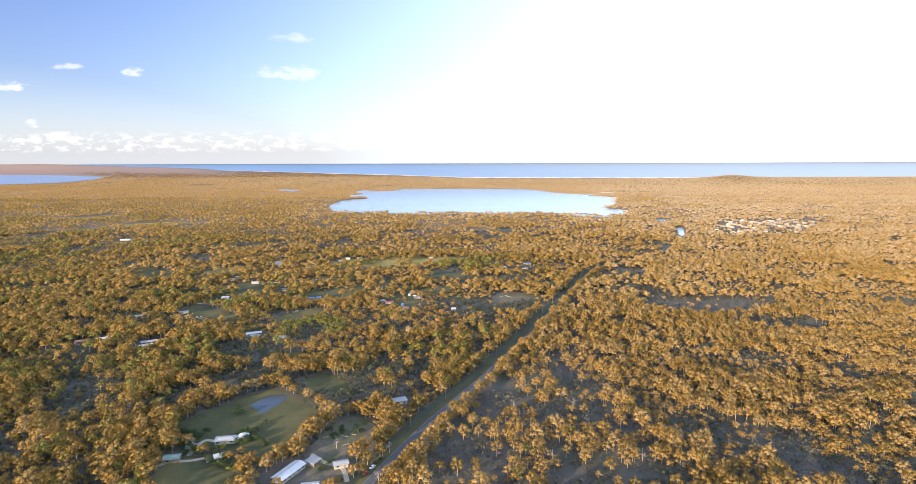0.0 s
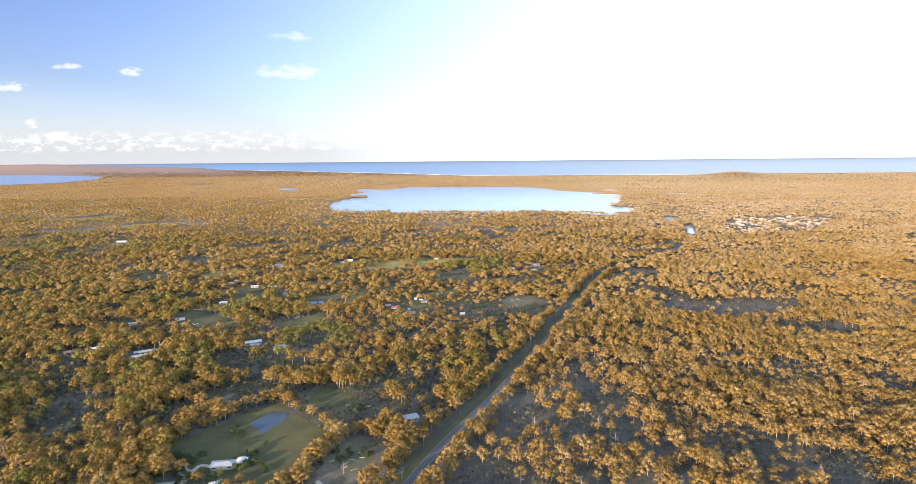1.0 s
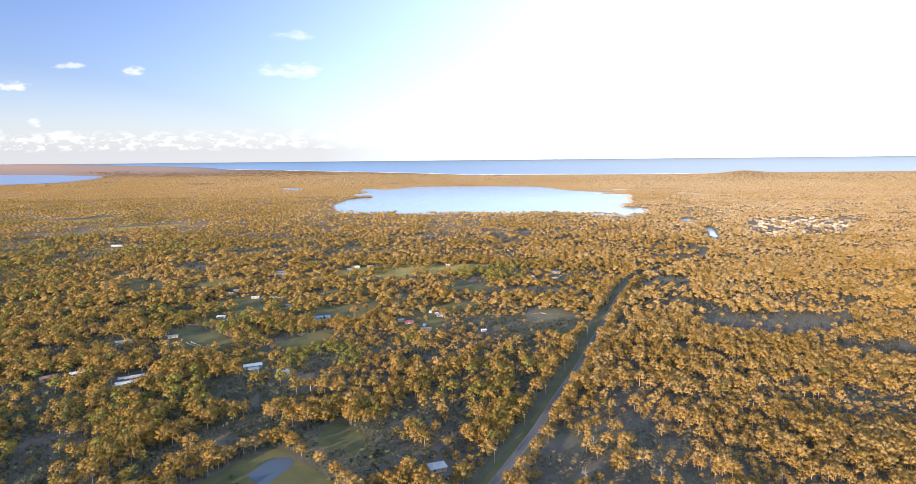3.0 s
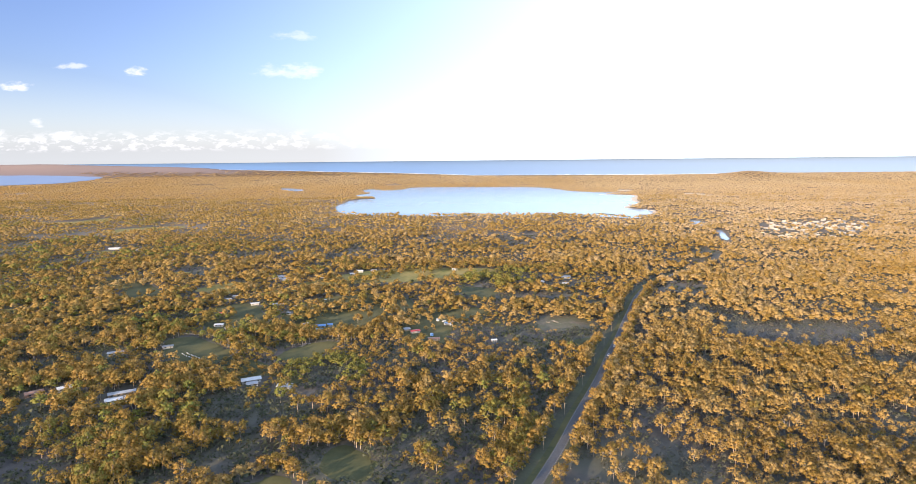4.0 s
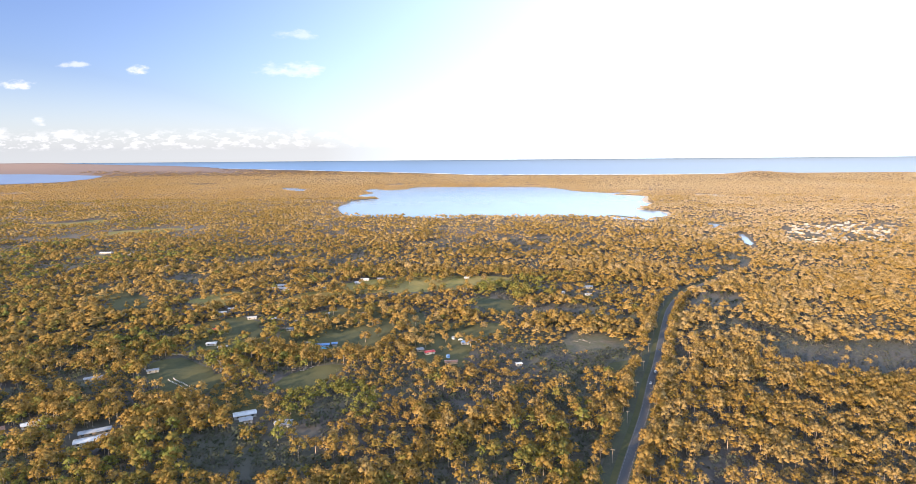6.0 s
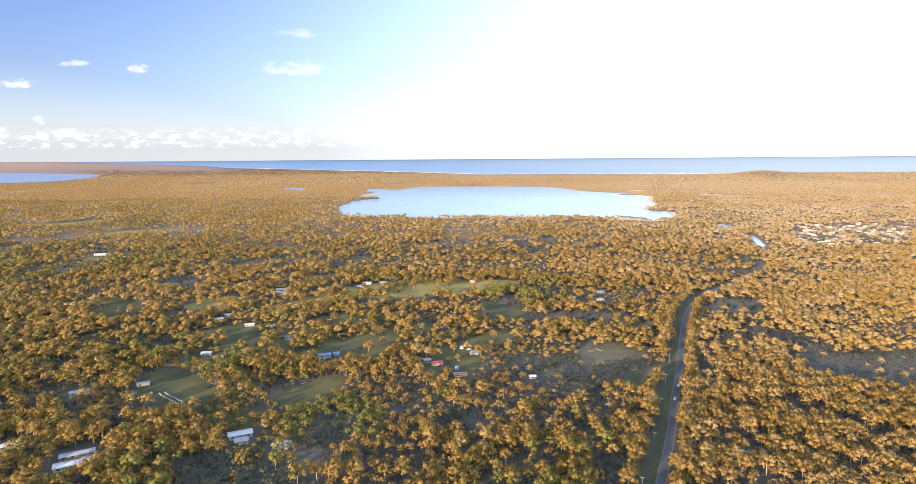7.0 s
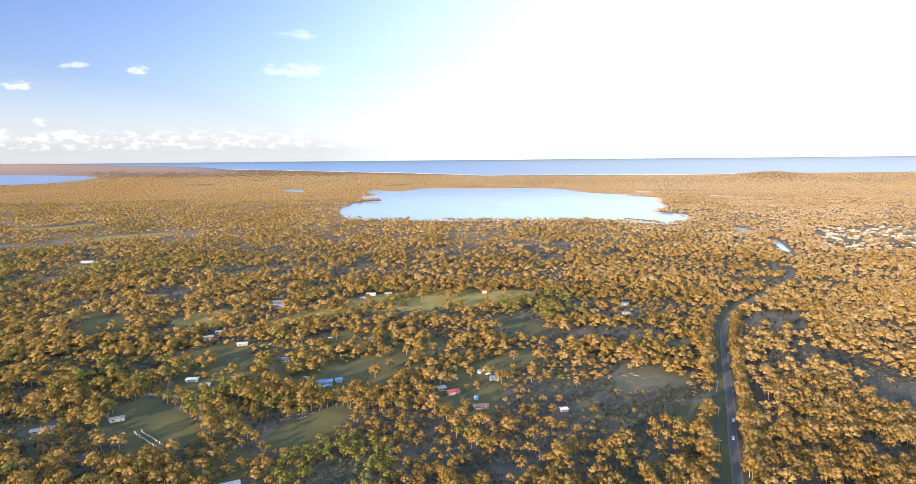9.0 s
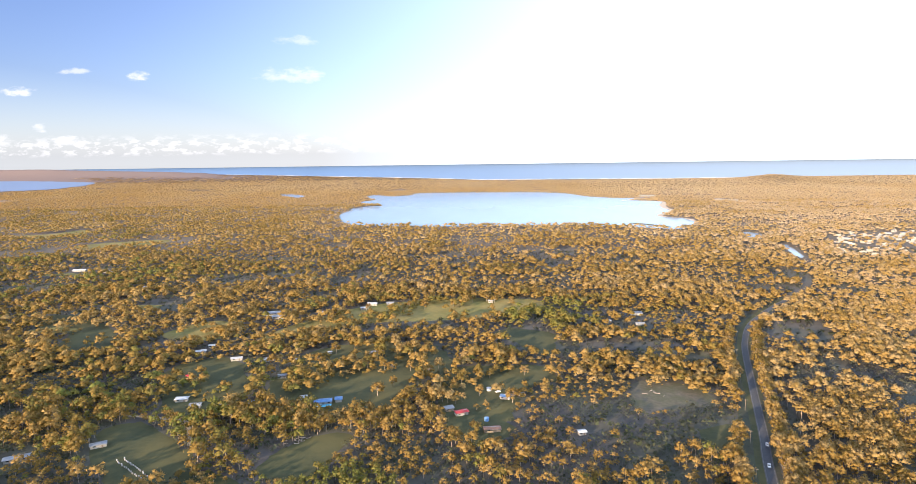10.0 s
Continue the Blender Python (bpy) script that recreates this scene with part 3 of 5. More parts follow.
def trunk_triangles(rng, masses, sides=4, base=0.018, bare=False):
    """A tapered, slightly bent stem with a limb to each leaf mass."""
    tris = []

    def limb(a, b, r0, r1):
        a, b = np.array(a, float), np.array(b, float)
        way = (b - a) / np.linalg.norm(b - a)
        one = np.cross(way, (0.3, 1, 0.2))
        one /= np.linalg.norm(one)
        two = np.cross(way, one)
        rim = [one * math.cos(2 * math.pi * k / sides) + two * math.sin(2 * math.pi * k / sides) for k in range(sides)]
        for k in range(sides):
            p, q = rim[k], rim[(k + 1) % sides]
            tris.append([a + p * r0, a + q * r0, b + q * r1])
            tris.append([a + p * r0, b + q * r1, b + p * r1])

    fork = (rng.uniform(-0.02, 0.02), rng.uniform(-0.02, 0.02), 0.42)
    limb((0, 0, -0.02), fork, base, base * 0.7)
    for cx, cy, cz, r in masses:
        if bare:
            middle = (cx * 0.6, cy * 0.6, 0.45 + (cz - 0.45) * 0.5)
            limb(fork, middle, base * 0.6, base * 0.35)
            limb(middle, (cx, cy, cz), base * 0.35, base * 0.12)
            for _ in range(2):
                away = rng.normal(0, 0.09, 3) + (0, 0, 0.06)
                limb(middle, np.array(middle) + away, base * 0.25, base * 0.08)
                limb((cx, cy, cz), np.array((cx, cy, cz)) + away * 0.8, base * 0.14, base * 0.06)
        else:
            limb(fork, (cx, cy, cz), base * 0.55, base * 0.2)
    return np.array(tris), None


def soup(name, shape, mat, tint=None):
    """One mesh from an array of triangles and, where given, corner normals; with one tint a face."""
    tris, normals = shape
    count = len(tris)
    mesh = bpy.data.meshes.new(name)
    mesh.vertices.add(3 * count)
    mesh.vertices.foreach_set("co", np.ascontiguousarray(tris, np.float32).ravel())
    mesh.loops.add(3 * count)
    mesh.loops.foreach_set("vertex_index", np.arange(3 * count, dtype=np.int32))
    mesh.polygons.add(count)
    mesh.polygons.foreach_set("loop_start", np.arange(0, 3 * count, 3, dtype=np.int32))
    if tint is not None:
        layer = mesh.attributes.new("tint", "FLOAT", "FACE")
        layer.data.foreach_set("value", np.ascontiguousarray(tint, np.float32))
    mesh.materials.append(mat)
    if normals is not None:
        layer = mesh.attributes.new("custom_normal", "FLOAT_VECTOR", "CORNER")
        layer.data.foreach_set("vector", np.ascontiguousarray(normals, np.float32).ravel())
    mesh.update(calc_edges=True)
    return mesh


def planted(templates, x, y, z, tall, wide, seed, scale=None):
    """Copies of the templates at the places given, each turned and stretched; returns triangles and the tree that each belongs to."""
    rng = np.random.default_rng(seed)
    which, turn = rng.integers(0, len(templates), len(x)), rng.uniform(0, 6.283, len(x))
    out, lit, owner = [], [], []
    for k, (tris, normals) in enumerate(templates):
        mine = np.flatnonzero(which == k)
        c, s = np.cos(turn[mine])[:, None, None], np.sin(turn[mine])[:, None, None]
        w, h = wide[mine][:, None, None], tall[mine][:, None, None]
        px, py, pz = tris[None, :, :, 0], tris[None, :, :, 1], tris[None, :, :, 2]
        q = np.stack([(px * c - py * s) * w + x[mine][:, None, None], (px * s + py * c) * w + y[mine][:, None, None], pz * h + z[mine][:, None, None]], -1)
        out.append(q.reshape(-1, 3, 3).astype(np.float32))
        if normals is not None:
            px, py, pz = normals[None, :, :, 0], normals[None, :, :, 1], normals[None, :, :, 2]
            lit.append(np.stack([px * c - py * s, px * s + py * c, pz + 0 * c], -1).reshape(-1, 3, 3).astype(np.float32))
        owner.append(np.repeat(mine, len(tris)))
    return (np.concatenate(out), np.concatenate(lit) if lit else None), np.concatenate(owner)


def scatter(y0, y1, step, seed, slack=70.0, wide=0.80):
    """Jittered places over the wedge of land ahead, between two distances."""
    rng = np.random.default_rng(seed)
    ys = np.arange(y0, y1, step)
    spots = []
    for k, y in enumerate(ys):
        half = wide * y + slack
        xs = np.arange(-half, half, step) + (0.5 * step if k % 2 else 0)
        spots.append(np.stack([xs, np.full(len(xs), y)], 1))
    p = np.concatenate(spots)
    p += rng.uniform(-0.48, 0.48, p.shape) * step
    return p[:, 0], p[:, 1], rng


HOUSE_SPOTS = []
creek_edge = rounded([(562, 1545), (594, 1560), (572, 1475), (538, 1390), (508, 1315), (492, 1320), (515, 1390), (540, 1465)], 4)


def clear_of(x, y, margin=0.0, rng=None):
    """True where trees may stand: off the road, the water, the paddocks and the yards."""
    free = np.ones(len(x), bool)
    close = y < 1235
    side = x - road_x(y)
    narrow = np.where(y > 1015, 0.45, 1.0)
    free &= ~(close & (side > (-13.5 - margin) * narrow) & (side < (np.where(y < 480, 10.5, 7.5) + margin) * np.where(y > 1015, 0.9, 1.0)))
    wild = [False] * (5 + len(pond_lines)) + [rng is not None and k in (1, 3, 4, 6, 8, 9, 10, 11, 12, *range(19, 34)) for k in range(len(outlines))]
    for line, some in zip((lake_line, beach_line, pond_line, far_line, *pond_lines, creek_edge, *outlines), wild):
        box = (x > line[:, 0].min()) & (x < line[:, 0].max()) & (y > line[:, 1].min()) & (y < line[:, 1].max())
        if box.any():
            within = inside(x[box], y[box], line)
            if some:
                clumps = 0.6 * lattice(x[box] / 17, y[box] / 13, 19) + 0.4 * lattice(x[box] / 50, y[box] / 40, 18)
                within &= clumps + rng.uniform(-0.06, 0.06, len(within)) < 0.545
            free[box] &= ~within
    for hx, hy, hr in HOUSE_SPOTS:
        free &= (x - hx) ** 2 + (y - hy) ** 2 > (hr + margin) ** 2
        # the open side towards the camera, where the yard shows
        free &= ~((np.abs(x - hx) < hr * 0.8) & (y < hy) & (y > hy - hr * 1.25))
    return free


def tone(x, y, rng):
    """Which tone of leaf a tree has: broad drifts, chance and a painted shift for glare."""
    drift = 0.55 * lattice(x / 130, y / 130, 3) + 0.35 * lattice(x / 45, y / 45, 4)
    # lighter east of the road, darker in the west: glare put into the tint
    east = np.where(x > road_x(np.clip(y, -110, 1230)), 0.24, 0.0) - np.where(x < -150, 0.06, 0.0)
    return np.clip(drift + east + rng.normal(0, 0.21, len(x)), 0, 1)


def zone(x, y, plans):
    hit = np.zeros(len(x), bool)
    for plan in plans:
        hit |= inside(x, y, rounded(plan, 4))
    return hit


YOUNG = [[(-144, 672), (-137, 712), (-108, 703), (-90, 672), (-87, 581), (-115, 565), (-131, 582), (-116, 626)], [(24, 792), (78, 785), (62, 752), (32, 694), (14, 710), (-18, 707), (-27, 672), (-11, 665), (15, 686), (-24, 748)]]
GREEN_ZONE = [[(-186, 623), (-186, 653), (-161, 672), (-130, 662), (-117, 639), (-121, 604), (-152, 614), (-172, 611)], [(-38, 958), (-19, 1046), (33, 1088), (79, 1042), (72, 971), (13, 942)]]


def build_house_spots():
    for row in HOUSES:
        HOUSE_SPOTS.append((row[0], row[1], max(row[3], row[4]) * 0.6 + 3))


def forest():
    rng0 = np.random.default_rng(11)
    stems_src = np.random.default_rng(12)

    def thinned(x, y, rng, level, wide=1.0):
        drift = 0.5 * lattice(x / (30 * wide), y / (30 * wide), 7) + 0.5 * lattice(x / (90 * wide), y / (90 * wide), 8)
        front = np.where((x < -185) & (y < 640), 0.14, 0.0) + np.where((x < -330) & (y < 900), 0.08, 0.0) + np.where(x > road_x(np.clip(y, -110, 1230)) + 60, 0.09, 0.0)
        return drift + front + rng.uniform(-0.12, 0.12, len(x)) > level

    def heights(x, y, rng):
        clump = 0.55 * lattice(x / 24, y / 24, 9) + 0.45 * lattice(x / 75, y / 75, 10) + rng.uniform(-0.2, 0.2, len(x))
        east = np.where(x > road_x(np.clip(y, -110, 1230)), 0.06, 0.0)
        emergent = clump + east > 0.50
        young = zone(x, y, YOUNG)
        tall = np.where(emergent, rng.triangular(6.5, 9.0, 15.5, len(x)), rng.uniform(3.0, 6.6, len(x)))
        tall = np.where((x < -150) & (y < 760), tall * 1.06, tall)
        return np.where(young, np.where(rng.uniform(0, 1, len(x)) < 0.4, rng.uniform(6.0, 8.5, len(x)), rng.uniform(2.8, 4.8, len(x))), tall)

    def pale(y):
        # crowns grow paler with distance, haze put into their tint
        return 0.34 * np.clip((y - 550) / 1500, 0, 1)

    def glare_shift(x, y):
        # paler leaves to the east and darker to the west, glare put into colour
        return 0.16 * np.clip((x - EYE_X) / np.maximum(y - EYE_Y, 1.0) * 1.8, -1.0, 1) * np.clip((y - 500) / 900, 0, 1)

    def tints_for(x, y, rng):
        return np.clip(0.62 * tone(x, y, rng) + pale(y) + glare_shift(x, y), 0, 1)

    # near woods, in two depths of detail
    for name, y0, y1, step, counts, per, side, seed in (("woodland_near", 300, 520, 5.4, (9, 11, 8, 10, 9, 12, 7, 10), 15, 0.078, 21), ("woodland_near_back", 520, 770, 5.7, (6, 7, 8, 5, 7, 8, 6, 7), 10, 0.105, 28)):
        x, y, rng = scatter(y0, y1, step, seed)
        keep = clear_of(x, y, 0.0, rng) & thinned(x, y, rng, 0.455)
        keep &= ~(zone(x, y, SCRUB) & (rng.uniform(0, 1, len(x)) > 0.05))
        keep &= ~(zone(x, y, SPARSE) & (rng.uniform(0, 1, len(x)) > 0.35))
        x, y = x[keep], y[keep]
        tall = heights(x, y, rng)
        green = zone(x, y, GREEN_ZONE)
        tall[green] = rng.uniform(6.0, 9.5, green.sum())
        wide = np.where(tall > 8, tall * rng.uniform(0.72, 1.08, len(x)), tall * rng.uniform(0.9, 1.3, len(x)))
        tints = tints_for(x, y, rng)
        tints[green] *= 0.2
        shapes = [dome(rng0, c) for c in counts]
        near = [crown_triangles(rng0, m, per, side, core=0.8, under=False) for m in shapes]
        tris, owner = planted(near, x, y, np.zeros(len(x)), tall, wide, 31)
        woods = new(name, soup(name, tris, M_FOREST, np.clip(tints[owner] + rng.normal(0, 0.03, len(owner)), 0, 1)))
        tagged(woods, "dense golden-lit eucalypt woodland with rounded crowns", "woodland", kind="stuff")
        stems = [trunk_triangles(stems_src, m[:4] if y0 < 400 else m[:1], 3, 0.021) for m in shapes]
        tris, _ = planted(stems, x, y, np.zeros(len(x)), tall, wide, 31)
        tagged(new("woodland_stems", soup("woodland_stems", tris, M_BARK)), "pale slender eucalypt trunks and limbs in the woodland", "tree trunks", kind="stuff")
    # middle woods
    for name, y0, y1, step, count, seed in (("woodland_middle", 770, 1180, 6.6, 4, 22), ("woodland_middle_back", 1180, 1620, 8.2, 3, 29)):
        mid = [crown_triangles(rng0, dome(rng0, count), 6 if y0 < 1000 else 5, 0.15 if y0 < 1000 else 0.17, core=0.9, soft=0.3 if y0 < 1000 else 0.2, under=False) for _ in range(12)]
        x, y, rng = scatter(y0, y1, step, seed)
        keep = clear_of(x, y, 0.0, rng) & thinned(x, y, rng, 0.37)
        keep &= ~inside(x, y, np.array(TOWN)) | (rng.uniform(0, 1, len(x)) < 0.24)
        x, y = x[keep], y[keep]
        tall = heights(x, y, rng)
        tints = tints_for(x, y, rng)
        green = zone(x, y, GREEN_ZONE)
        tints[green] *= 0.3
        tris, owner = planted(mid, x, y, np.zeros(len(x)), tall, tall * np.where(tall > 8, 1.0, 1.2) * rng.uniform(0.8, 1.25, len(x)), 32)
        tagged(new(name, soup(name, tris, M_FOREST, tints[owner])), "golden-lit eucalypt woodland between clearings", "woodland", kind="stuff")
    # woods below and behind the camera's way
    x, y, rng = scatter(-110, 300, 7.6, 37, 420.0, 0.0)
    keep = clear_of(x, y, 0.0, rng) & thinned(x, y, rng, 0.39)
    x, y = x[keep], y[keep]
    tall = heights(x, y, rng)
    tints = tints_for(x, y, rng)
    under = [crown_triangles(rng0, dome(rng0, 4), 5, 0.2, core=0.85, under=False) for _ in range(6)]
    tris, owner = planted(under, x, y, np.zeros(len(x)), tall, tall * 0.95, 38)
    tagged(new("woodland_behind", soup("woodland_behind", tris, M_FOREST, tints[owner])), "eucalypt woodland on both sides of the road", "woodland", kind="stuff")
    # woods up to the lake and beside it
    back = [crown_triangles(rng0, [(0, 0, 0.5, 0.46)], 4, 0.24, floor=0.1, core=1.0, soft=0.08, under=False) for _ in range(12)]
    x, y, rng = scatter(1620, 2750, 10.2, 23)
    keep = clear_of(x, y, 0.0, rng) & thinned(x, y, rng, 0.24, 1.6)
    keep &= ~inside(x, y, np.array(TOWN)) | (rng.uniform(0, 1, len(x)) < 0.24)
    x, y = x[keep], y[keep]
    tall = heights(x, y, rng) * 1.05
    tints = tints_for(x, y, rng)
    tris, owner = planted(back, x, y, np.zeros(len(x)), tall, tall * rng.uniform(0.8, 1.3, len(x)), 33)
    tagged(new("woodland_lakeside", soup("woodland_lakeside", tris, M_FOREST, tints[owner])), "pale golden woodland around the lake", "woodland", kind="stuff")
    # far heath and woods towards the coast, with haze painted into their colour
    heads = [crown_triangles(rng0, [(0, 0, 0.4, 0.5)], 3, 0.35, floor=0.2, soft=0.1, core=0.95, under=False) for _ in range(12)]
    parts = []
    for y0, y1, step, seed in ((2750, 4000, 15, 24), (4000, 6000, 26, 25), (6000, 13500, 60, 26)):
        x, y, rng = scatter(y0, y1, step, seed)
        u = (x - EYE_X) / (y - EYE_Y)
        keep = clear_of(x, y, 0.0, rng) & thinned(x, y, rng, 0.22, 4.0) & (y - EYE_Y < coast(u) - 120) & (rng.uniform(0, 1, len(x)) > np.clip((y - 5500) / 2500, 0, 1) * np.clip((-0.22 - u) / 0.2, 0, 1))
        parts.append((x[keep], y[keep], rng.uniform(0.8, 1.35, keep.sum()) * step))
    x, y, size = (np.concatenate([p[k] for p in parts]) for k in range(3))
    # tints rise with distance and bearing, as haze would pale them
    tints = np.clip(0.5 * lattice(x / 300, y / 900, 3) + np.clip((y - 2750) / 4000, 0, 0.55) + 2.2 * glare_shift(x, y) + rng.normal(0, 0.08, len(x)), 0, 1)
    fx, fy, fz, s = far(x, y, hills(x, y))
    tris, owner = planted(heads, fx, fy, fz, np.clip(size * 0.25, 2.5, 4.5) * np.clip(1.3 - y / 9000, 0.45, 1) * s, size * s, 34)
    tagged(new("woodland_coast", soup("woodland_coast", tris, M_HAZY_HEATH, tints[owner])), "distant coastal heath and scrub in low sun, paled for haze", "woodland", kind="stuff")
    # undergrowth between the trees
    tufts = [crown_triangles(rng0, [(0, 0, 0.4, 0.5)], 9, 0.32, floor=-0.2) for _ in range(6)]
    x, y, rng = scatter(288, 880, 4.6, 27)
    keep = clear_of(x, y, 2.0) & ((lattice(x / 14, y / 14, 17) > 0.18) | zone(x, y, SCRUB))
    x, y = x[keep], y[keep]
    gap = 0.5 * lattice(x / 30, y / 30, 7) + 0.5 * lattice(x / 90, y / 90, 8) < 0.42
    size = rng.uniform(2.2, 5.5, len(x)) * rng.uniform(0.6, 1.0, len(x)) * np.where(gap, 1.5, 1.0)
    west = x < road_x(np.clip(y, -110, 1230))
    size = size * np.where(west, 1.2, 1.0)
    # shade on the lower growth west of the road, put into its tint
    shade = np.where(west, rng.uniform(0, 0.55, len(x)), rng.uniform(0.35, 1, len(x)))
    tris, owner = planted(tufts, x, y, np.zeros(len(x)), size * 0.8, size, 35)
    x, y, rng2 = scatter(880, 1500, 11.0, 30)
    keep = clear_of(x, y, 2.0)
    x, y = x[keep], y[keep]
    size = rng2.uniform(3.0, 7.0, len(x))
    low = [crown_triangles(rng0, [(0, 0, 0.3, 0.5)], 8, 0.55, floor=-0.2) for _ in range(5)]
    more, whose = planted(low, x, y, np.zeros(len(x)), size * 0.7, size, 36)
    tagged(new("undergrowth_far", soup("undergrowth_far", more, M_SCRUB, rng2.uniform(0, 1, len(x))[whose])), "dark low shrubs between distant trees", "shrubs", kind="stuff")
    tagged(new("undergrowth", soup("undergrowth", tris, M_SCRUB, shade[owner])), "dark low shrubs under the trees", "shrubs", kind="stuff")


# ------------------------------------------------------------------ single trees


def part(name, mesh, parent, label=""):
    ob = new(name, mesh)
    ob.parent = parent
    return tagged(ob, label) if label else ob


def tree_kind(seed, masses_count, leaves=True):
    rng = np.random.default_rng(seed)
    masses = dome(rng, 2 * masses_count) if leaves else lobes(rng, masses_count, size=(0.13, 0.2))
    holder = new("gum_tree" if leaves else "dead_tree")
    part("trunk", soup("trunk", trunk_triangles(rng, masses, 5, 0.02, bare=not leaves), M_BARK if leaves else M_DEAD), holder)
    if leaves:
        part("crown", soup("crown", crown_triangles(rng, masses, 24, 0.07, core=0.78), M_TREE), holder)
        tagged(holder, "tall eucalypt with pale trunk and clumped golden-green leaves", "tree", "paddock and roadside trees")
    else:
        tagged(holder, "dead tree with bare pale branches", "dead tree", "bare trees in the woodland")
    return holder


TREES_IN_FIELDS = [(-168, 843), (-174, 836), (-152, 838), (-145, 833), (-129, 836), (-120, 858), (-160, 870), (-185, 862), (-208, 858), (-213, 852),
                   (-142, 879), (-135, 885), (-118, 880), (-110, 872), (-150, 905), (-190, 900), (-205, 885), (-112, 826), (-104, 835), (-140, 800),
                   (-70, 1085), (-52, 1088), (-42, 1080), (-95, 1062), (-20, 1078), (-130, 1050), (-150, 1060), (-170, 1040), (-200, 1050), (-235, 1000),
                   (-60, 815), (-30, 822), (-84, 800), (-70, 778), (-45, 765), (-225, 830), (-150, 780), (-125, 775)]


def single_trees():
    kinds = [tree_kind(100 + k, 5 + k % 4) for k in range(7)]
    bare = [tree_kind(200 + k, 5, leaves=False) for k in range(3)]
    rng = np.random.default_rng(77)
    spots = [(x, y, rng.uniform(9.0, 13.5)) for x, y in TREES_IN_FIELDS]
    # the edges of the road corridor and of the paddocks
    for y in np.arange(320, 960, 7.5):
        spots.append((float(road_x(y)) + rng.uniform(8, 12) + (3 if y < 480 else 0), y + rng.uniform(-3, 3), rng.uniform(7, 12) + (2 if y > 600 else 0)))
        if rng.uniform() < 0.75:
            spots.append((float(road_x(y)) - rng.uniform(15, 19), y + rng.uniform(-3, 3), rng.uniform(8, 14)))
    for line in outlines[15:18]:
        for q in line[::2]:
            away = q - line.mean(0)
            q = q + away / np.linalg.norm(away) * rng.uniform(3, 7)
            spots.append((q[0], q[1], rng.uniform(8, 13)))
    used = 0
    for x, y, tall in spots:
        if any((x - hx) ** 2 + (y - hy) ** 2 < (hr * 0.8) ** 2 or (y < 470 and abs(x - hx) < hr and hy - 26 < y < hy) for hx, hy, hr in HOUSE_SPOTS) or inside(np.array([x]), np.array([y]), pond_line)[0]:
            continue
        m = pose(x, y, 0, 0, 0, rng.uniform(0, 360)) @ Matrix.Diagonal((tall * rng.uniform(0.85, 1.15), tall * rng.uniform(0.85, 1.15), tall, 1))
        copy = copy_thing(kinds[used % len(kinds)], m)
        copy.matrix_basis = m
        used += 1
    for k in range(38):
        x, y = [(-74, 369), (-164, 369), (-40, 363), (-44, 360), (-42, 327), (-28, 329), (254, 460), (230, 436), (113, 352), (197, 365), (86, 427), (59, 352), (43, 427), (104, 660), (220, 598), (480, 891), (331, 841), (90, 400), (75, 440), (55, 460), (110, 440), (60, 380), (150, 420), (-30, 640), (20, 590), (230, 770), (290, 800), (180, 520), (250, 560), (-120, 640), (-60, 560), (320, 620), (130, 620), (-212, 733), (-205, 738), (-196, 730), (-188, 727), (-182, 721)][k]
        tall = rng.uniform(8, 12)
        copy = copy_thing(bare[k % 3], pose(x, y, 0))
        copy.matrix_basis = pose(x, y, 0, 0, 0, rng.uniform(0, 360)) @ Matrix.Diagonal((tall, tall, tall, 1))
    for x, y, tall in [(-527, 1238, 21), (-835, 1487, 19)]:
        m = pose(x, y, 0) @ Matrix.Diagonal((7, 7, tall, 1))
        copy_thing(bare[0], m).matrix_basis = m
    for k, ob in enumerate(kinds + bare):
        x, y = [(-120, 500), (-80, 520), (-40, 510), (-160, 520), (-60, 480), (140, 460), (160, 500), (45, 410), (100, 350), (200, 450)][k]
        ob.matrix_basis = pose(x, y, 0, 0, 0, 40 * k) @ Matrix.Diagonal((10, 10, 11, 1))


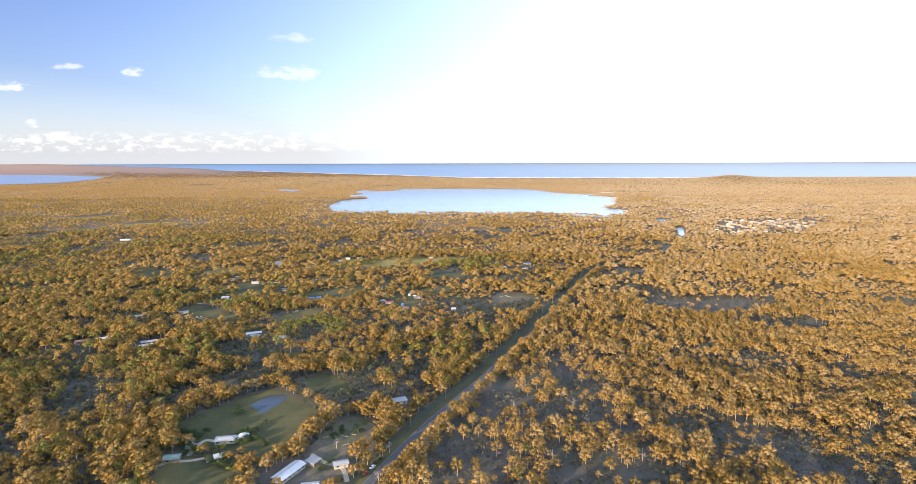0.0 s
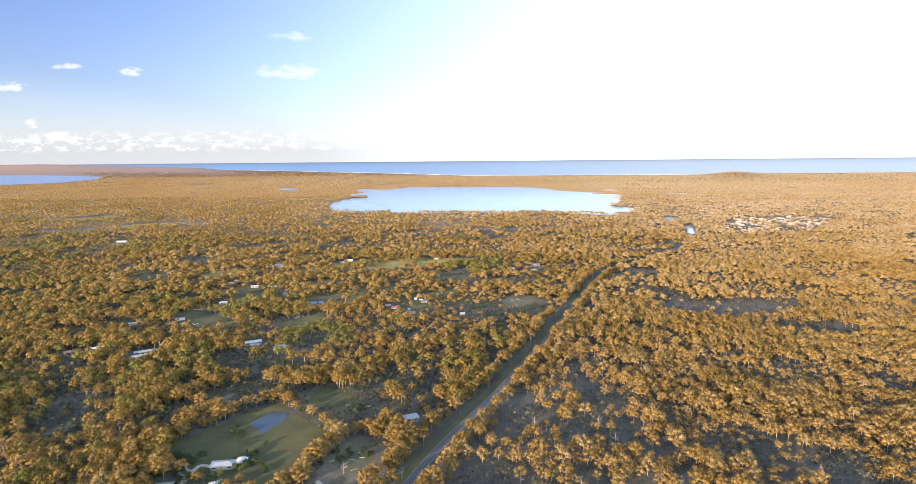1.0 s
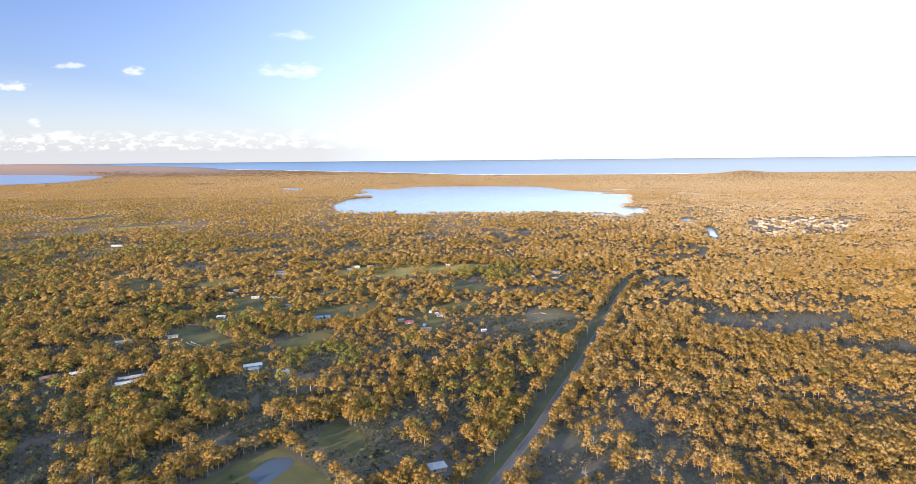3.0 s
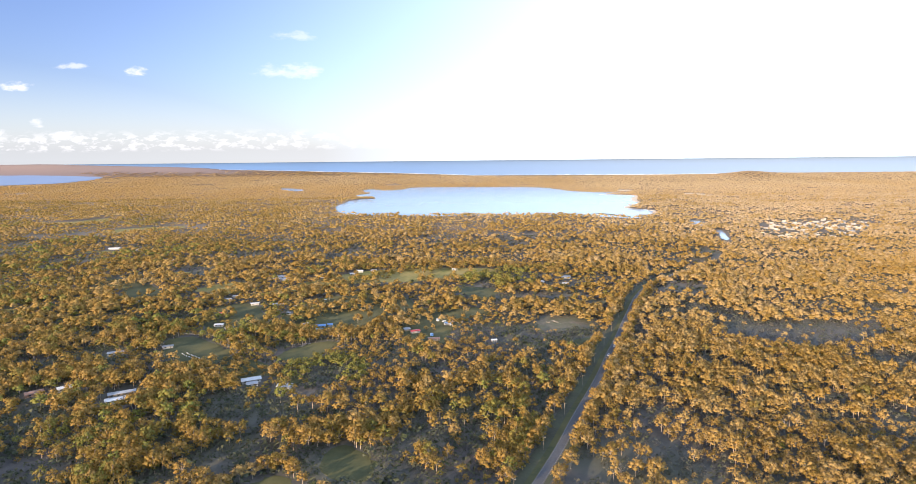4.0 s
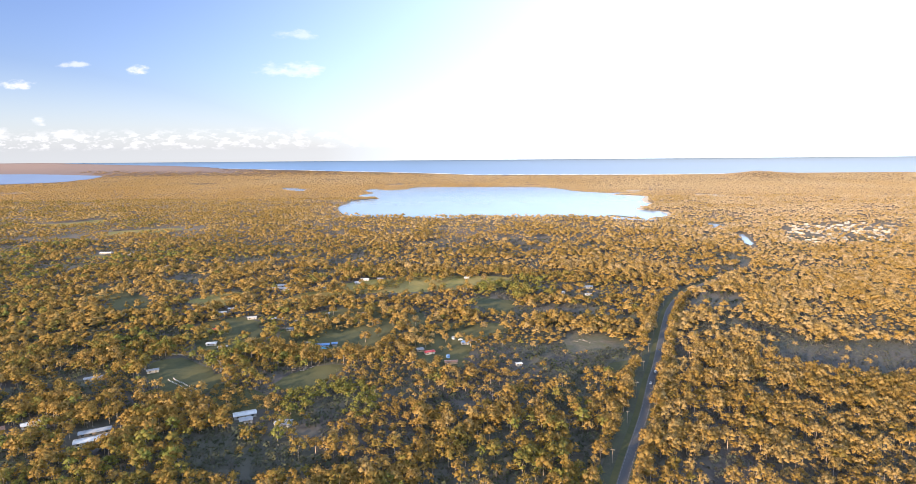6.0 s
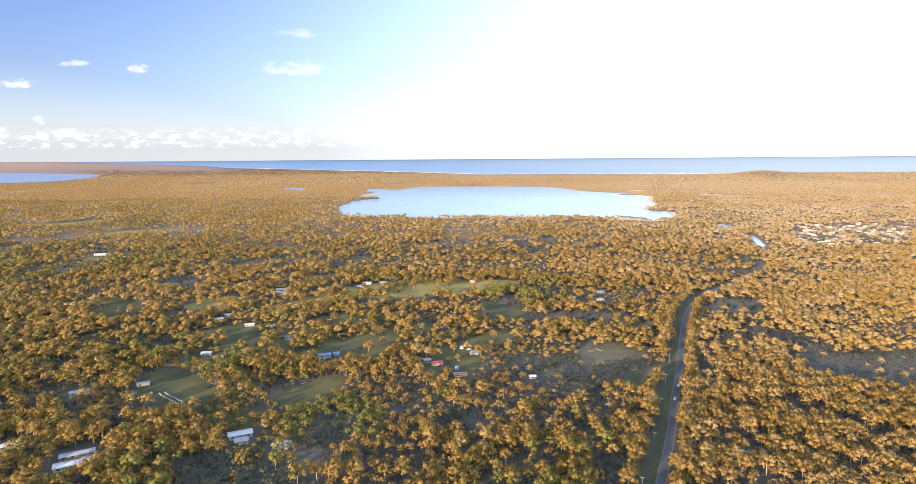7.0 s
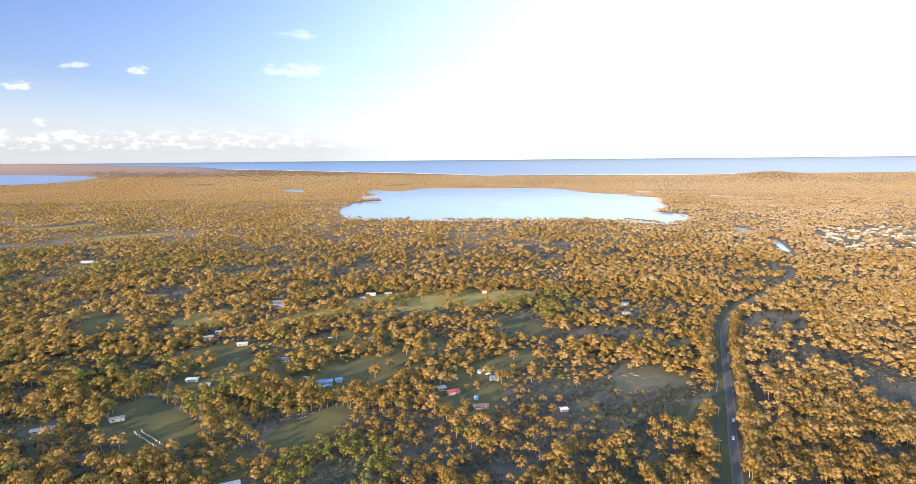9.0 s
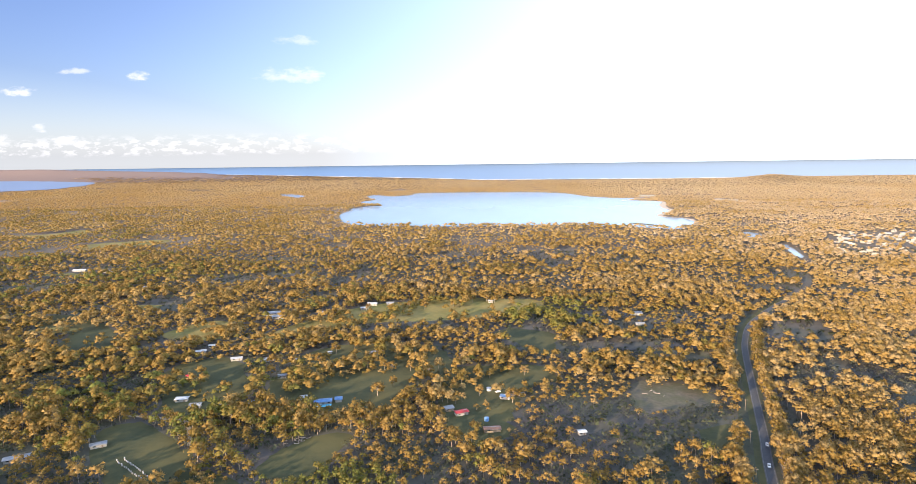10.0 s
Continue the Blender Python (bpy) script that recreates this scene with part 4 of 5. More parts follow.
# ------------------------------------------------------------------ houses and sheds
# x, y, turn, length, width, wall height, roof kind, roof material, wall material, label
HOUSES = [
    (-147, 378, 8, 12.6, 6.7, 2.5, "hip", M_GREY, M_WALL, "white weatherboard farmhouse with a grey hipped metal roof"),
    (-137, 381, 98, 6.7, 5.2, 2.4, "gable", M_WHITE, M_WALL, "white farmhouse wing with a pale metal roof"),
    (-142, 356, 30, 5.9, 4.4, 2.2, "skillion", M_WHITE, M_WALL, "small flat-roofed garden shed beside the drive"),
    (-170, 354, 12, 8.9, 5.9, 2.7, "gable", M_GREEN, M_WOOD, "green-roofed farm shed beside a gravel drive"),
    (-165, 368, 20, 5.2, 3.7, 2.2, "skillion", M_GREEN, M_WOOD, "dark low lean-to under trees"),
    (-95, 338, 66, 20.0, 7.4, 2.7, "gable", M_WHITE, M_WALL, "long white metal-roofed shed in a dirt yard"),
    (-84, 350, 66, 6.7, 5.9, 2.5, "skillion", M_GREY, M_WOOD, "grey lean-to at the end of a long shed"),
    (-67, 347, 20, 8.1, 5.2, 2.5, "gable", M_GREY, M_WALL, "grey-roofed cottage by the roadside trees"),
    (-79, 322, 10, 8.9, 5.9, 2.7, "gable", M_WHITE, M_WALL, "white shed roof in the yard"),
    (-41, 439, 20, 9.6, 6.7, 2.7, "hip", M_GREY, M_WALL, "grey-roofed house near the road"),
    (-209, 611, 25, 14.8, 6.7, 2.7, "gable", M_WHITE, M_WALL, "large white shed with an open lean-to"),
    (-205, 602, 25, 8.1, 4.4, 2.4, "skillion", M_GREY, M_WALL, "grey lean-to beside a white shed"),
    (-177, 597, -5, 10.4, 6.7, 2.7, "gable", M_GREY, M_WALL, "grey metal-roofed shed among trees"),
    (-296, 573, 28, 19.2, 6.7, 2.7, "gable", M_WHITE, M_WALL, "long pale farm shed beside a twin"),
    (-301, 585, 28, 18.5, 5.2, 2.7, "gable", M_GREY, M_WOOD, "long open farm shed beside a twin"),
    (-352, 597, 40, 13.3, 5.9, 2.7, "gable", M_WHITE, M_WALL, "white shed at a clearing's edge"),
    (-371, 586, 40, 11.8, 6.7, 2.7, "gable", M_TILE, M_BRICK, "brick house with a brown tiled roof"),
    (-322, 700, 30, 9.1, 4.3, 2.3, "gable", M_GREY, M_WALL, "long grey shed beside a pasture"),
    (-363, 683, 25, 13.4, 4.8, 2.3, "gable", M_GREY, M_WALL, "long grey-roofed house under trees"),
    (-190, 767, 12, 12.7, 6.1, 2.3, "hip", M_BLUE, M_WALL, "blue metal-roofed ranch house beside a pool"),
    (-179, 771, 102, 5.5, 4.8, 2.3, "hip", M_BLUE, M_WALL, "blue-roofed wing of a ranch house"),
    (-207, 775, 20, 4.8, 4.3, 2.3, "gable", M_WHITE, M_WALL, "small white garage with a gabled roof"),
    (-84, 745, 22, 9.1, 4.8, 2.3, "gable", M_RED, M_WALL, "house with a bright red metal roof"),
    (-93, 752, 22, 6.1, 4.3, 2.3, "skillion", M_GREY, M_WOOD, "grey shed behind a red-roofed house"),
    (-50, 773, -15, 7.3, 4.8, 2.3, "hip", M_BLUE, M_WALL, "white house with a blue-grey roof"),
    (-63, 718, 5, 10.9, 4.8, 2.3, "gable", M_TILE, M_WOOD, "brown-roofed shed in a fenced yard"),
    (-168, 882, 15, 8.5, 4.8, 2.3, "gable", M_WHITE, M_WALL, "white house in an open meadow"),
    (-211, 884, 15, 3.6, 2.5, 2.2, "gable", M_WHITE, M_WALL, "tiny white hut near the meadow"),
    (-265, 865, 18, 12.1, 5.5, 2.3, "gable", M_WHITE, M_WALL, "white metal shed among garden trees"),
    (-295, 868, 18, 9.7, 4.8, 2.3, "gable", M_WHITE, M_WALL, "white house behind garden trees"),
    (-238, 822, 8, 7.3, 4.8, 2.3, "hip", M_GREY, M_WALL, "grey-roofed house behind trees"),
    (-240, 862, 0, 5.5, 3.6, 2.3, "gable", M_WHITE, M_WALL, "small white shed between trees"),
    (-339, 890, 25, 10.3, 5.5, 2.3, "gable", M_WHITE, M_WALL, "white-roofed house at the clearing"),
    (-335, 908, 10, 5.5, 4.3, 2.3, "gable", M_WHITE, M_WALL, "white shed behind a house"),
    (-318, 823, 15, 6.6, 4.3, 2.3, "hip", M_RED, M_BRICK, "small brick house with a red roof"),
    (-302, 774, 10, 9.1, 5.5, 2.3, "hip", M_WHITE, M_WALL, "white house at the edge of a pasture"),
    (-286, 762, 10, 7.9, 4.8, 2.3, "gable", M_GREY, M_WALL, "long grey shed behind a white house"),
    (-263, 763, 30, 7.3, 4.8, 2.3, "hip", M_GREY, M_BRICK, "grey-roofed brick house under trees"),
    (-245, 764, 30, 6.1, 4.3, 2.3, "gable", M_BLUE, M_WALL, "blue-roofed shed under trees"),
    (-459, 892, 15, 8.5, 4.3, 2.3, "gable", M_WHITE, M_WALL, "white shed at the edge of a clearing"),
    (-554, 1190, 10, 15.3, 7.6, 2.7, "gable", M_WHITE, M_WALL, "distant white farmhouse in a clearing"),
    (-746, 1337, 5, 20.4, 8.5, 2.7, "gable", M_WHITE, M_WALL, "distant long white shed"),
    (-691, 1327, 5, 12.8, 7.6, 2.7, "gable", M_WHITE, M_WALL, "distant white shed among trees"),
    (-314, 1033, 12, 20.4, 9.3, 2.7, "gable", M_GREY, M_WALL, "large grey-roofed house group among trees"),
    (-302, 1016, 12, 12.8, 8.5, 2.7, "gable", M_GREY, M_WALL, "grey shed beside a large house"),
    (-251, 1033, 20, 13.6, 7.6, 2.7, "hip", M_GREY, M_WALL, "pale-roofed house at the meadow's edge"),
    (-206, 1053, 10, 7.6, 6.0, 2.5, "gable", M_WHITE, M_WALL, "small white cottage at the meadow"),
    (-199, 1075, 0, 11.9, 6.8, 2.5, "gable", M_WHITE, M_WALL, "white shed with a dark side"),
    (-176, 1077, 0, 8.5, 6.8, 2.5, "gable", M_GREY, M_WALL, "grey shed behind the meadow"),
    (-47, 1083, 0, 6.0, 5.1, 2.5, "gable", M_WHITE, M_WALL, "small white hut in the meadow"),
    (-51, 1009, 0, 6.2, 4.2, 2.3, "gable", M_WHITE, M_WALL, "small white shed by dark trees"),
    (79, 984, 15, 9.1, 6.1, 2.3, "hip", M_WHITE, M_WALL, "white hip-roofed house among trees"),
    (121, 1015, 0, 12.8, 7.6, 2.7, "gable", M_GREY, M_WALL, "grey-roofed house among trees"),
    (113, 972, 0, 8.5, 4.3, 2.3, "gable", M_GREY, M_WALL, "grey shed among trees"),
    (-149, 1146, 0, 10.2, 7.6, 2.7, "gable", M_WHITE, M_WALL, "white house beyond the meadow"),
    (-3, 712, 10, 4.8, 3.6, 2.3, "gable", M_WHITE, M_WALL, "small white shed among grey scrub"),
]
TOWN = [(740, 1690), (1010, 1780), (1060, 1700), (790, 1370), (610, 1405)]


def box(bm, x0, x1, y0, y1, z0, z1):
    v = [bm.verts.new(p) for p in ((x0, y0, z0), (x1, y0, z0), (x1, y1, z0), (x0, y1, z0), (x0, y0, z1), (x1, y0, z1), (x1, y1, z1), (x0, y1, z1))]
    for f in ((3, 2, 1, 0), (4, 5, 6, 7), (0, 1, 5, 4), (1, 2, 6, 5), (2, 3, 7, 6), (3, 0, 4, 7)):
        bm.faces.new([v[k] for k in f])


def done(name, bm, mat):
    bmesh.ops.recalc_face_normals(bm, faces=bm.faces)
    mesh = bpy.data.meshes.new(name)
    bm.to_mesh(mesh)
    bm.free()
    mesh.materials.append(mat)
    return mesh


def boxed(name, mat, parent, *sides, label=""):
    bm = bmesh.new()
    box(bm, *sides)
    return part(name, done(name, bm, mat), parent, label)


def roof_mesh(kind, a, b, wall, mat):
    """A roof with eaves and thickness over a plan of half lengths a, b."""
    bm = bmesh.new()
    over, thick = 0.6, 0.18
    ea, eb = a + over, b + over
    rise = b * (0.30 if kind != "skillion" else 0.10)
    ridge = {"gable": ea, "hip": max(a - b * 0.75, 0.6), "skillion": ea}[kind]
    for dz in (0.0, -thick):
        z = wall + dz
        if kind == "skillion":
            v = [bm.verts.new(p) for p in ((-ea, -eb, z), (ea, -eb, z), (ea, eb, z + 2 * rise), (-ea, eb, z + 2 * rise))]
            bm.faces.new(v)
        else:
            v = [bm.verts.new(p) for p in ((-ea, -eb, z), (ea, -eb, z), (ea, eb, z), (-ea, eb, z), (-ridge, 0, z + rise), (ridge, 0, z + rise))]
            bm.faces.new((v[0], v[1], v[5], v[4]))
            bm.faces.new((v[2], v[3], v[4], v[5]))
            if kind == "hip":
                bm.faces.new((v[1], v[2], v[5]))
                bm.faces.new((v[3], v[0], v[4]))
    rims = [e for e in bm.edges if len(e.link_faces) == 1]
    bmesh.ops.bridge_loops(bm, edges=rims)
    return done("roof", bm, mat), rise


def house(x, y, turn, length, width, wall, kind, roof_mat, wall_mat, label, detail=True, group="houses and sheds"):
    holder = new("shed" if "shed" in label or "lean-to" in label or "hut" in label else "house")
    a, b = length / 2, width / 2
    bm = bmesh.new()
    rise = b * (0.30 if kind != "skillion" else 0.10)
    box(bm, -a, a, -b, b, -0.1, wall - 0.02)
    if kind == "gable":
        for s in (-1, 1):
            q = [bm.verts.new(p) for p in ((s * a, -b, wall - 0.03), (s * a, b, wall - 0.03), (s * a, 0, wall + rise * 0.86), (s * (a - 0.2), -b, wall - 0.03), (s * (a - 0.2), b, wall - 0.03), (s * (a - 0.2), 0, wall + rise * 0.86))]
            for f in ((0, 1, 2), (5, 4, 3), (0, 2, 5, 3), (1, 4, 5, 2)):
                bm.faces.new([q[k] for k in f])
    part("wall", done("wall", bm, wall_mat), holder)
    mesh, rise = roof_mesh(kind, a, b, wall, roof_mat)
    roof = part("roof", mesh, holder)
    if kind != "skillion":
        cap = a + 0.6 if kind == "gable" else max(a - b * 0.75, 0.6)
        boxed("ridge_cap", M_STEEL, roof, -cap, cap, -0.14, 0.14, wall + rise - 0.03, wall + rise + 0.07)
    if detail:
        count = max(2, int(length // 4))
        for k in range(count):
            cx = -a + length * (k + 0.5) / count
            if k == count // 2:
                door = boxed("door", M_WOOD, holder, cx - 0.5, cx + 0.5, -b - 0.05, -b + 0.1, 0.0, 2.1)
                boxed("handle", M_STEEL, door, cx + 0.3, cx + 0.4, -b - 0.12, -b - 0.04, 0.95, 1.05)
            else:
                pane = boxed("window", M_GLASS, holder, cx - 0.8, cx + 0.8, -b - 0.03, -b + 0.1, 1.0, 2.1)
                boxed("sill", M_WALL, pane, cx - 0.9, cx + 0.9, -b - 0.14, -b - 0.02, 0.9, 1.0)
        boxed("window", M_GLASS, holder, a - 0.1, a + 0.03, -0.9, 0.9, 1.0, 2.1)
        boxed("gutter", M_STEEL, roof, -a - 0.6, a + 0.6, -b - 0.72, -b - 0.6, wall - 0.2, wall - 0.06)
    holder.matrix_basis = pose(x, y, 0.12, 0, 0, turn)
    return tagged(holder, label, "shed" if "shed" in label or "lean-to" in label or "hut" in label else "house", group)


def town():
    rng = np.random.default_rng(55)
    line = np.array(TOWN, float)
    count = 0
    while count < 104:
        x, y = rng.uniform(600, 1060), rng.uniform(1365, 1790)
        if not inside(np.array([x]), np.array([y]), line)[0]:
            continue
        house(x, y, rng.uniform(-25, 35), rng.uniform(7, 11.5), rng.uniform(5, 7.5), rng.uniform(2.6, 3.6), "hip" if count % 3 else "gable", (M_CREAM, M_GREY, M_SHELL, M_CREAM, M_SHELL)[count % 5],
              M_WALL, "sunlit house of a distant village", detail=False, group="village houses")
        count += 1


# ------------------------------------------------------------------ poles, cars and small things


def power_pole():
    holder = new("power_pole")
    bm = bmesh.new()
    bmesh.ops.create_cone(bm, segments=8, radius1=0.16, radius2=0.11, depth=9.0, cap_ends=True)
    bmesh.ops.translate(bm, verts=bm.verts, vec=(0, 0, 4.25))
    part("pole", done("pole", bm, M_WOOD), holder)
    for z in (8.3,):
        arm = boxed("crossarm", M_WOOD, holder, -1.3, 1.3, 0.1, 0.28, z, z + 0.18)
        for cx in (-1.15, -0.5, 0.5, 1.15):
            bm = bmesh.new()
            bmesh.ops.create_cone(bm, segments=6, radius1=0.09, radius2=0.05, depth=0.3, cap_ends=True)
            bmesh.ops.translate(bm, verts=bm.verts, vec=(cx, 0.19, z + 0.33))
            part("insulator", done("insulator", bm, M_GREY), arm)
    return tagged(holder, "weathered wooden power pole with one crossarm on the verge", "power pole", "power poles along the road")


def power_line():
    first, places = power_pole(), []
    for y in (300, 350, 398, 446, 494, 545, 598, 650, 697, 746, 800, 858, 915):
        slope = float(road_x(y + 5) - road_x(y - 5)) / 10
        places.append((float(road_x(y)) - 9.5, y, -math.degrees(math.atan(slope))))
    for k, (x, y, turn) in enumerate(places):
        if k == 0:
            first.matrix_basis = pose(x, y, 0.1, 0, 0, turn)
        else:
            copy_thing(first, pose(x, y, 0.1, 0, 0, turn))
    for k in range(len(places) - 1):
        curve = bpy.data.curves.new("power_cable", "CURVE")
        curve.dimensions, curve.bevel_depth, curve.bevel_resolution = "3D", 0.025, 1
        for off in (-1.15, 1.15):
            line = curve.splines.new("POLY")
            line.points.add(8)
            for j in range(9):
                s = j / 8
                a, b = places[k], places[k + 1]
                line.points[j].co = (a[0] + (b[0] - a[0]) * s + off, a[1] + (b[1] - a[1]) * s + 0.2, 8.75 - 2.6 * s * (1 - s), 1)
        curve.materials.append(M_RUBBER)
        tagged(new("power_cable", curve), "thin sagging power cables between poles", "cable", "power cables")


def car(x, y, turn, paint, label, z=0.31):
    holder = new("car")
    bm = bmesh.new()
    profile = [(-2.2, 0.35), (-2.25, 0.75), (-2.1, 0.95), (-1.3, 1.0), (-0.75, 1.45), (0.95, 1.47), (1.6, 1.05), (2.15, 0.95), (2.25, 0.6), (2.2, 0.35)]
    sides = []
    for w in (-0.88, 0.88):
        sides.append([bm.verts.new((px, w * (0.84 if pz > 1.2 else 1.0), pz)) for px, pz in profile])
    bm.faces.new(sides[0]), bm.faces.new(list(reversed(sides[1])))
    for k in range(len(profile)):
        bm.faces.new((sides[0][k], sides[1][k], sides[1][(k + 1) % len(profile)], sides[0][(k + 1) % len(profile)]))
    part("body", done("body", bm, paint), holder)
    for w in (-1, 1):
        boxed("side_window", M_GLASS, holder, -0.7, 1.0, w * 0.80 - 0.05, w * 0.80 + 0.05, 1.05, 1.38)
        boxed("headlight", M_GLASS, holder, -2.29, -2.2, w * 0.62 - 0.18, w * 0.62 + 0.18, 0.68, 0.84)
        for wx in (-1.4, 1.4):
            bm = bmesh.new()
            bmesh.ops.create_cone(bm, segments=14, radius1=0.33, radius2=0.33, depth=0.22, cap_ends=True, matrix=pose(wx, w * 0.82, 0.33, 90))
            wheel = part("wheel", done("wheel", bm, M_RUBBER), holder)
            bm = bmesh.new()
            bmesh.ops.create_cone(bm, segments=10, radius1=0.2, radius2=0.18, depth=0.25, cap_ends=True, matrix=pose(wx, w * 0.82, 0.33, 90))
            part("rim", done("rim", bm, M_STEEL), wheel)
    bm = bmesh.new()
    q = [bm.verts.new(p) for p in ((-1.27, -0.72, 1.04), (-1.27, 0.72, 1.04), (-0.80, 0.66, 1.43), (-0.80, -0.66, 1.43))]
    face = bm.faces.new(q)
    bmesh.ops.translate(bm, verts=q, vec=(-0.02, 0, 0.02))
    bmesh.ops.extrude_face_region(bm, geom=[face])
    bmesh.ops.translate(bm, verts=q, vec=(-0.015, 0, 0.02))
    part("windscreen", done("windscreen", bm, M_GLASS), holder)
    holder.matrix_basis = pose(x, y, z, 0, 0, turn)
    return tagged(holder, label, "car", "cars")


def beehives():
    holder = new("beehive")
    boxed("box", M_WALL, holder, -0.3, 0.3, -0.25, 0.25, 0.1, 0.9)
    boxed("lid", M_WHITE, holder, -0.34, 0.34, -0.29, 0.29, 0.9, 1.0)
    boxed("stand", M_WOOD, holder, -0.3, 0.3, -0.25, 0.25, 0.0, 0.1)
    tagged(holder, "small white box hive standing in rows on grass", "beehive", "beehives in the pasture")
    rng = np.random.default_rng(8)
    for k in range(34):
        row, s = k % 2, (k // 2) / 16
        x, y = -299 + 30 * s + row * 3.0 + rng.uniform(-0.5, 0.5), 681 - 24 * s + row * 2.6 + rng.uniform(-0.5, 0.5)
        m = pose(x, y, 0.06, 0, 0, rng.uniform(-20, 20)) @ Matrix.Diagonal((1.0, 1.0, 0.95, 1))
        copy = holder if k == 0 else copy_thing(holder, m)
        copy.matrix_basis = m


build_house_spots()
for row in HOUSES:
    house(*row)
town()
power_line()
car(-48, 345, 65, M_CAR_WHITE, "white car parked on the roadside verge", 0.16)
car(-51, 338, 70, M_CAR_RED, "dull red car parked on the roadside verge", 0.16)
car(111.5, 694, 65, M_CAR_WHITE, "white car on the road")
car(99.5, 668, 65, M_CAR_WHITE, "white car on the road behind another")
pool = boxed("swimming_pool", M_POOL, None, -195, -183, 760, 765, 0.0, 0.3)
tagged(pool, "pale blue swimming pool beside a ranch house", "pool")


def shrub_kind(seed, mat, label):
    rng = np.random.default_rng(seed)
    masses = [(rng.uniform(-0.4, 0.4), rng.uniform(-0.4, 0.4), rng.uniform(0.3, 0.7), rng.uniform(0.35, 0.5)) for _ in range(4)]
    holder = new("garden_bush")
    part("stems", soup("stems", trunk_triangles(rng, [(a * 0.6, b * 0.6, 0.5, r) for a, b, _, r in masses], 3, 0.03), M_BARK), holder)
    part("leaves", soup("leaves", crown_triangles(rng, masses, 30, 0.2), mat), holder)
    return tagged(holder, label, "bush", "garden bushes")


def garden():
    """Bushes round the farmhouse, along its hedges and in the yards."""
    rng = np.random.default_rng(41)
    dark = shrub_kind(1, M_BUSH, "dense dark green garden bush")
    bright = shrub_kind(2, M_LIME, "bright yellow-green garden bush")
    spots = []
    for (x0, y0), (x1, y1), count in (
            ((-144, 386), (-132, 393), 8),
            ((-140, 375), (-129, 381), 7),
            ((-127, 381), (-118, 369), 4),
            ((-131, 353), (-125, 349), 4),
            ((-150, 354), (-116, 336), 16),
            ((-151, 366), (-134, 352), 7),
            ((-181, 390), (-164, 382), 8),
            ((-170, 371), (-154, 359), 6),
            ((-179, 378), (-163, 360), 6),
            ((-167, 392), (-163, 391), 2),
            ((-132, 407), (-129, 405), 1),
            ((-159, 423), (-149, 417), 3),
            ((-244, 812), (-236, 830), 4), ((-280, 850), (-262, 856), 5), ((-110, 745), (-104, 770), 5)):
        for k in range(count):
            s = (k + 0.5) / count
            spots.append((x0 + (x1 - x0) * s + rng.uniform(-1.5, 1.5), y0 + (y1 - y0) * s + rng.uniform(-1.5, 1.5), rng.uniform(2.6, 4.8)))
    # dark trees west of the drive and scrubby growth in the dirt yard
    for cx, cy, reach_x, reach_y, count, low, high in ((-194, 357, 14, 12, 14, 4.5, 7.0), (-212, 384, 14, 10, 12, 4.5, 7.0), (-195, 410, 8, 8, 6, 3.5, 5.5), (-84, 387, 9, 9, 9, 1.5, 3.0), (-70, 395, 9, 8, 8, 1.8, 3.4), (-75, 346, 5, 6, 5, 1.6, 3.0), (-48, 352, 4, 6, 4, 1.5, 2.6)):
        for _ in range(count):
            spots.append((cx + rng.uniform(-1, 1) * reach_x, cy + rng.uniform(-1, 1) * reach_y, rng.uniform(low, high)))
    for x, y, tall in spots:
        m = pose(x, y, 0.05, 0, 0, rng.uniform(0, 360)) @ Matrix.Diagonal((tall, tall, tall, 1))
        copy_thing(dark, m).matrix_basis = m
    for x, y in [(-126, 354), (-121, 351), (-197, 404), (-190, 403), (-145, 368)]:
        m = pose(x, y, 0.05, 0, 0, rng.uniform(0, 360)) @ Matrix.Diagonal((4.2, 4.2, 4.6, 1))
        copy_thing(bright, m).matrix_basis = m
    dark.matrix_basis = pose(-158, 430, 0.05) @ Matrix.Diagonal((3, 3, 3, 1))
    bright.matrix_basis = pose(-131, 343, 0.05) @ Matrix.Diagonal((3, 3, 3, 1))


def green_rows():
    """Two planted rows of brighter trees near the road and one in the woodland."""
    source = tree_kind(300, 6)
    source.children[1].data.materials[0] = M_LIME
    tagged(source, "young bright green tree in a planted row", "tree", "planted rows of trees")
    rng = np.random.default_rng(43)
    spots = [(143 + 24 * s, 883 - 11 * s) for s in np.linspace(0, 1, 7)] + [(167 - 17 * s, 872 - 57 * s) for s in np.linspace(0.1, 1, 9)] + [(-90 + 22 * s, 624 - 29 * s) for s in np.linspace(0, 1, 9)]
    for k, (x, y) in enumerate(spots):
        tall = rng.uniform(7, 10)
        m = pose(x + rng.uniform(-1, 1), y + rng.uniform(-1, 1), 0, 0, 0, rng.uniform(0, 360)) @ Matrix.Diagonal((tall * 0.9, tall * 0.9, tall, 1))
        (source if k == 0 else copy_thing(source, m)).matrix_basis = m


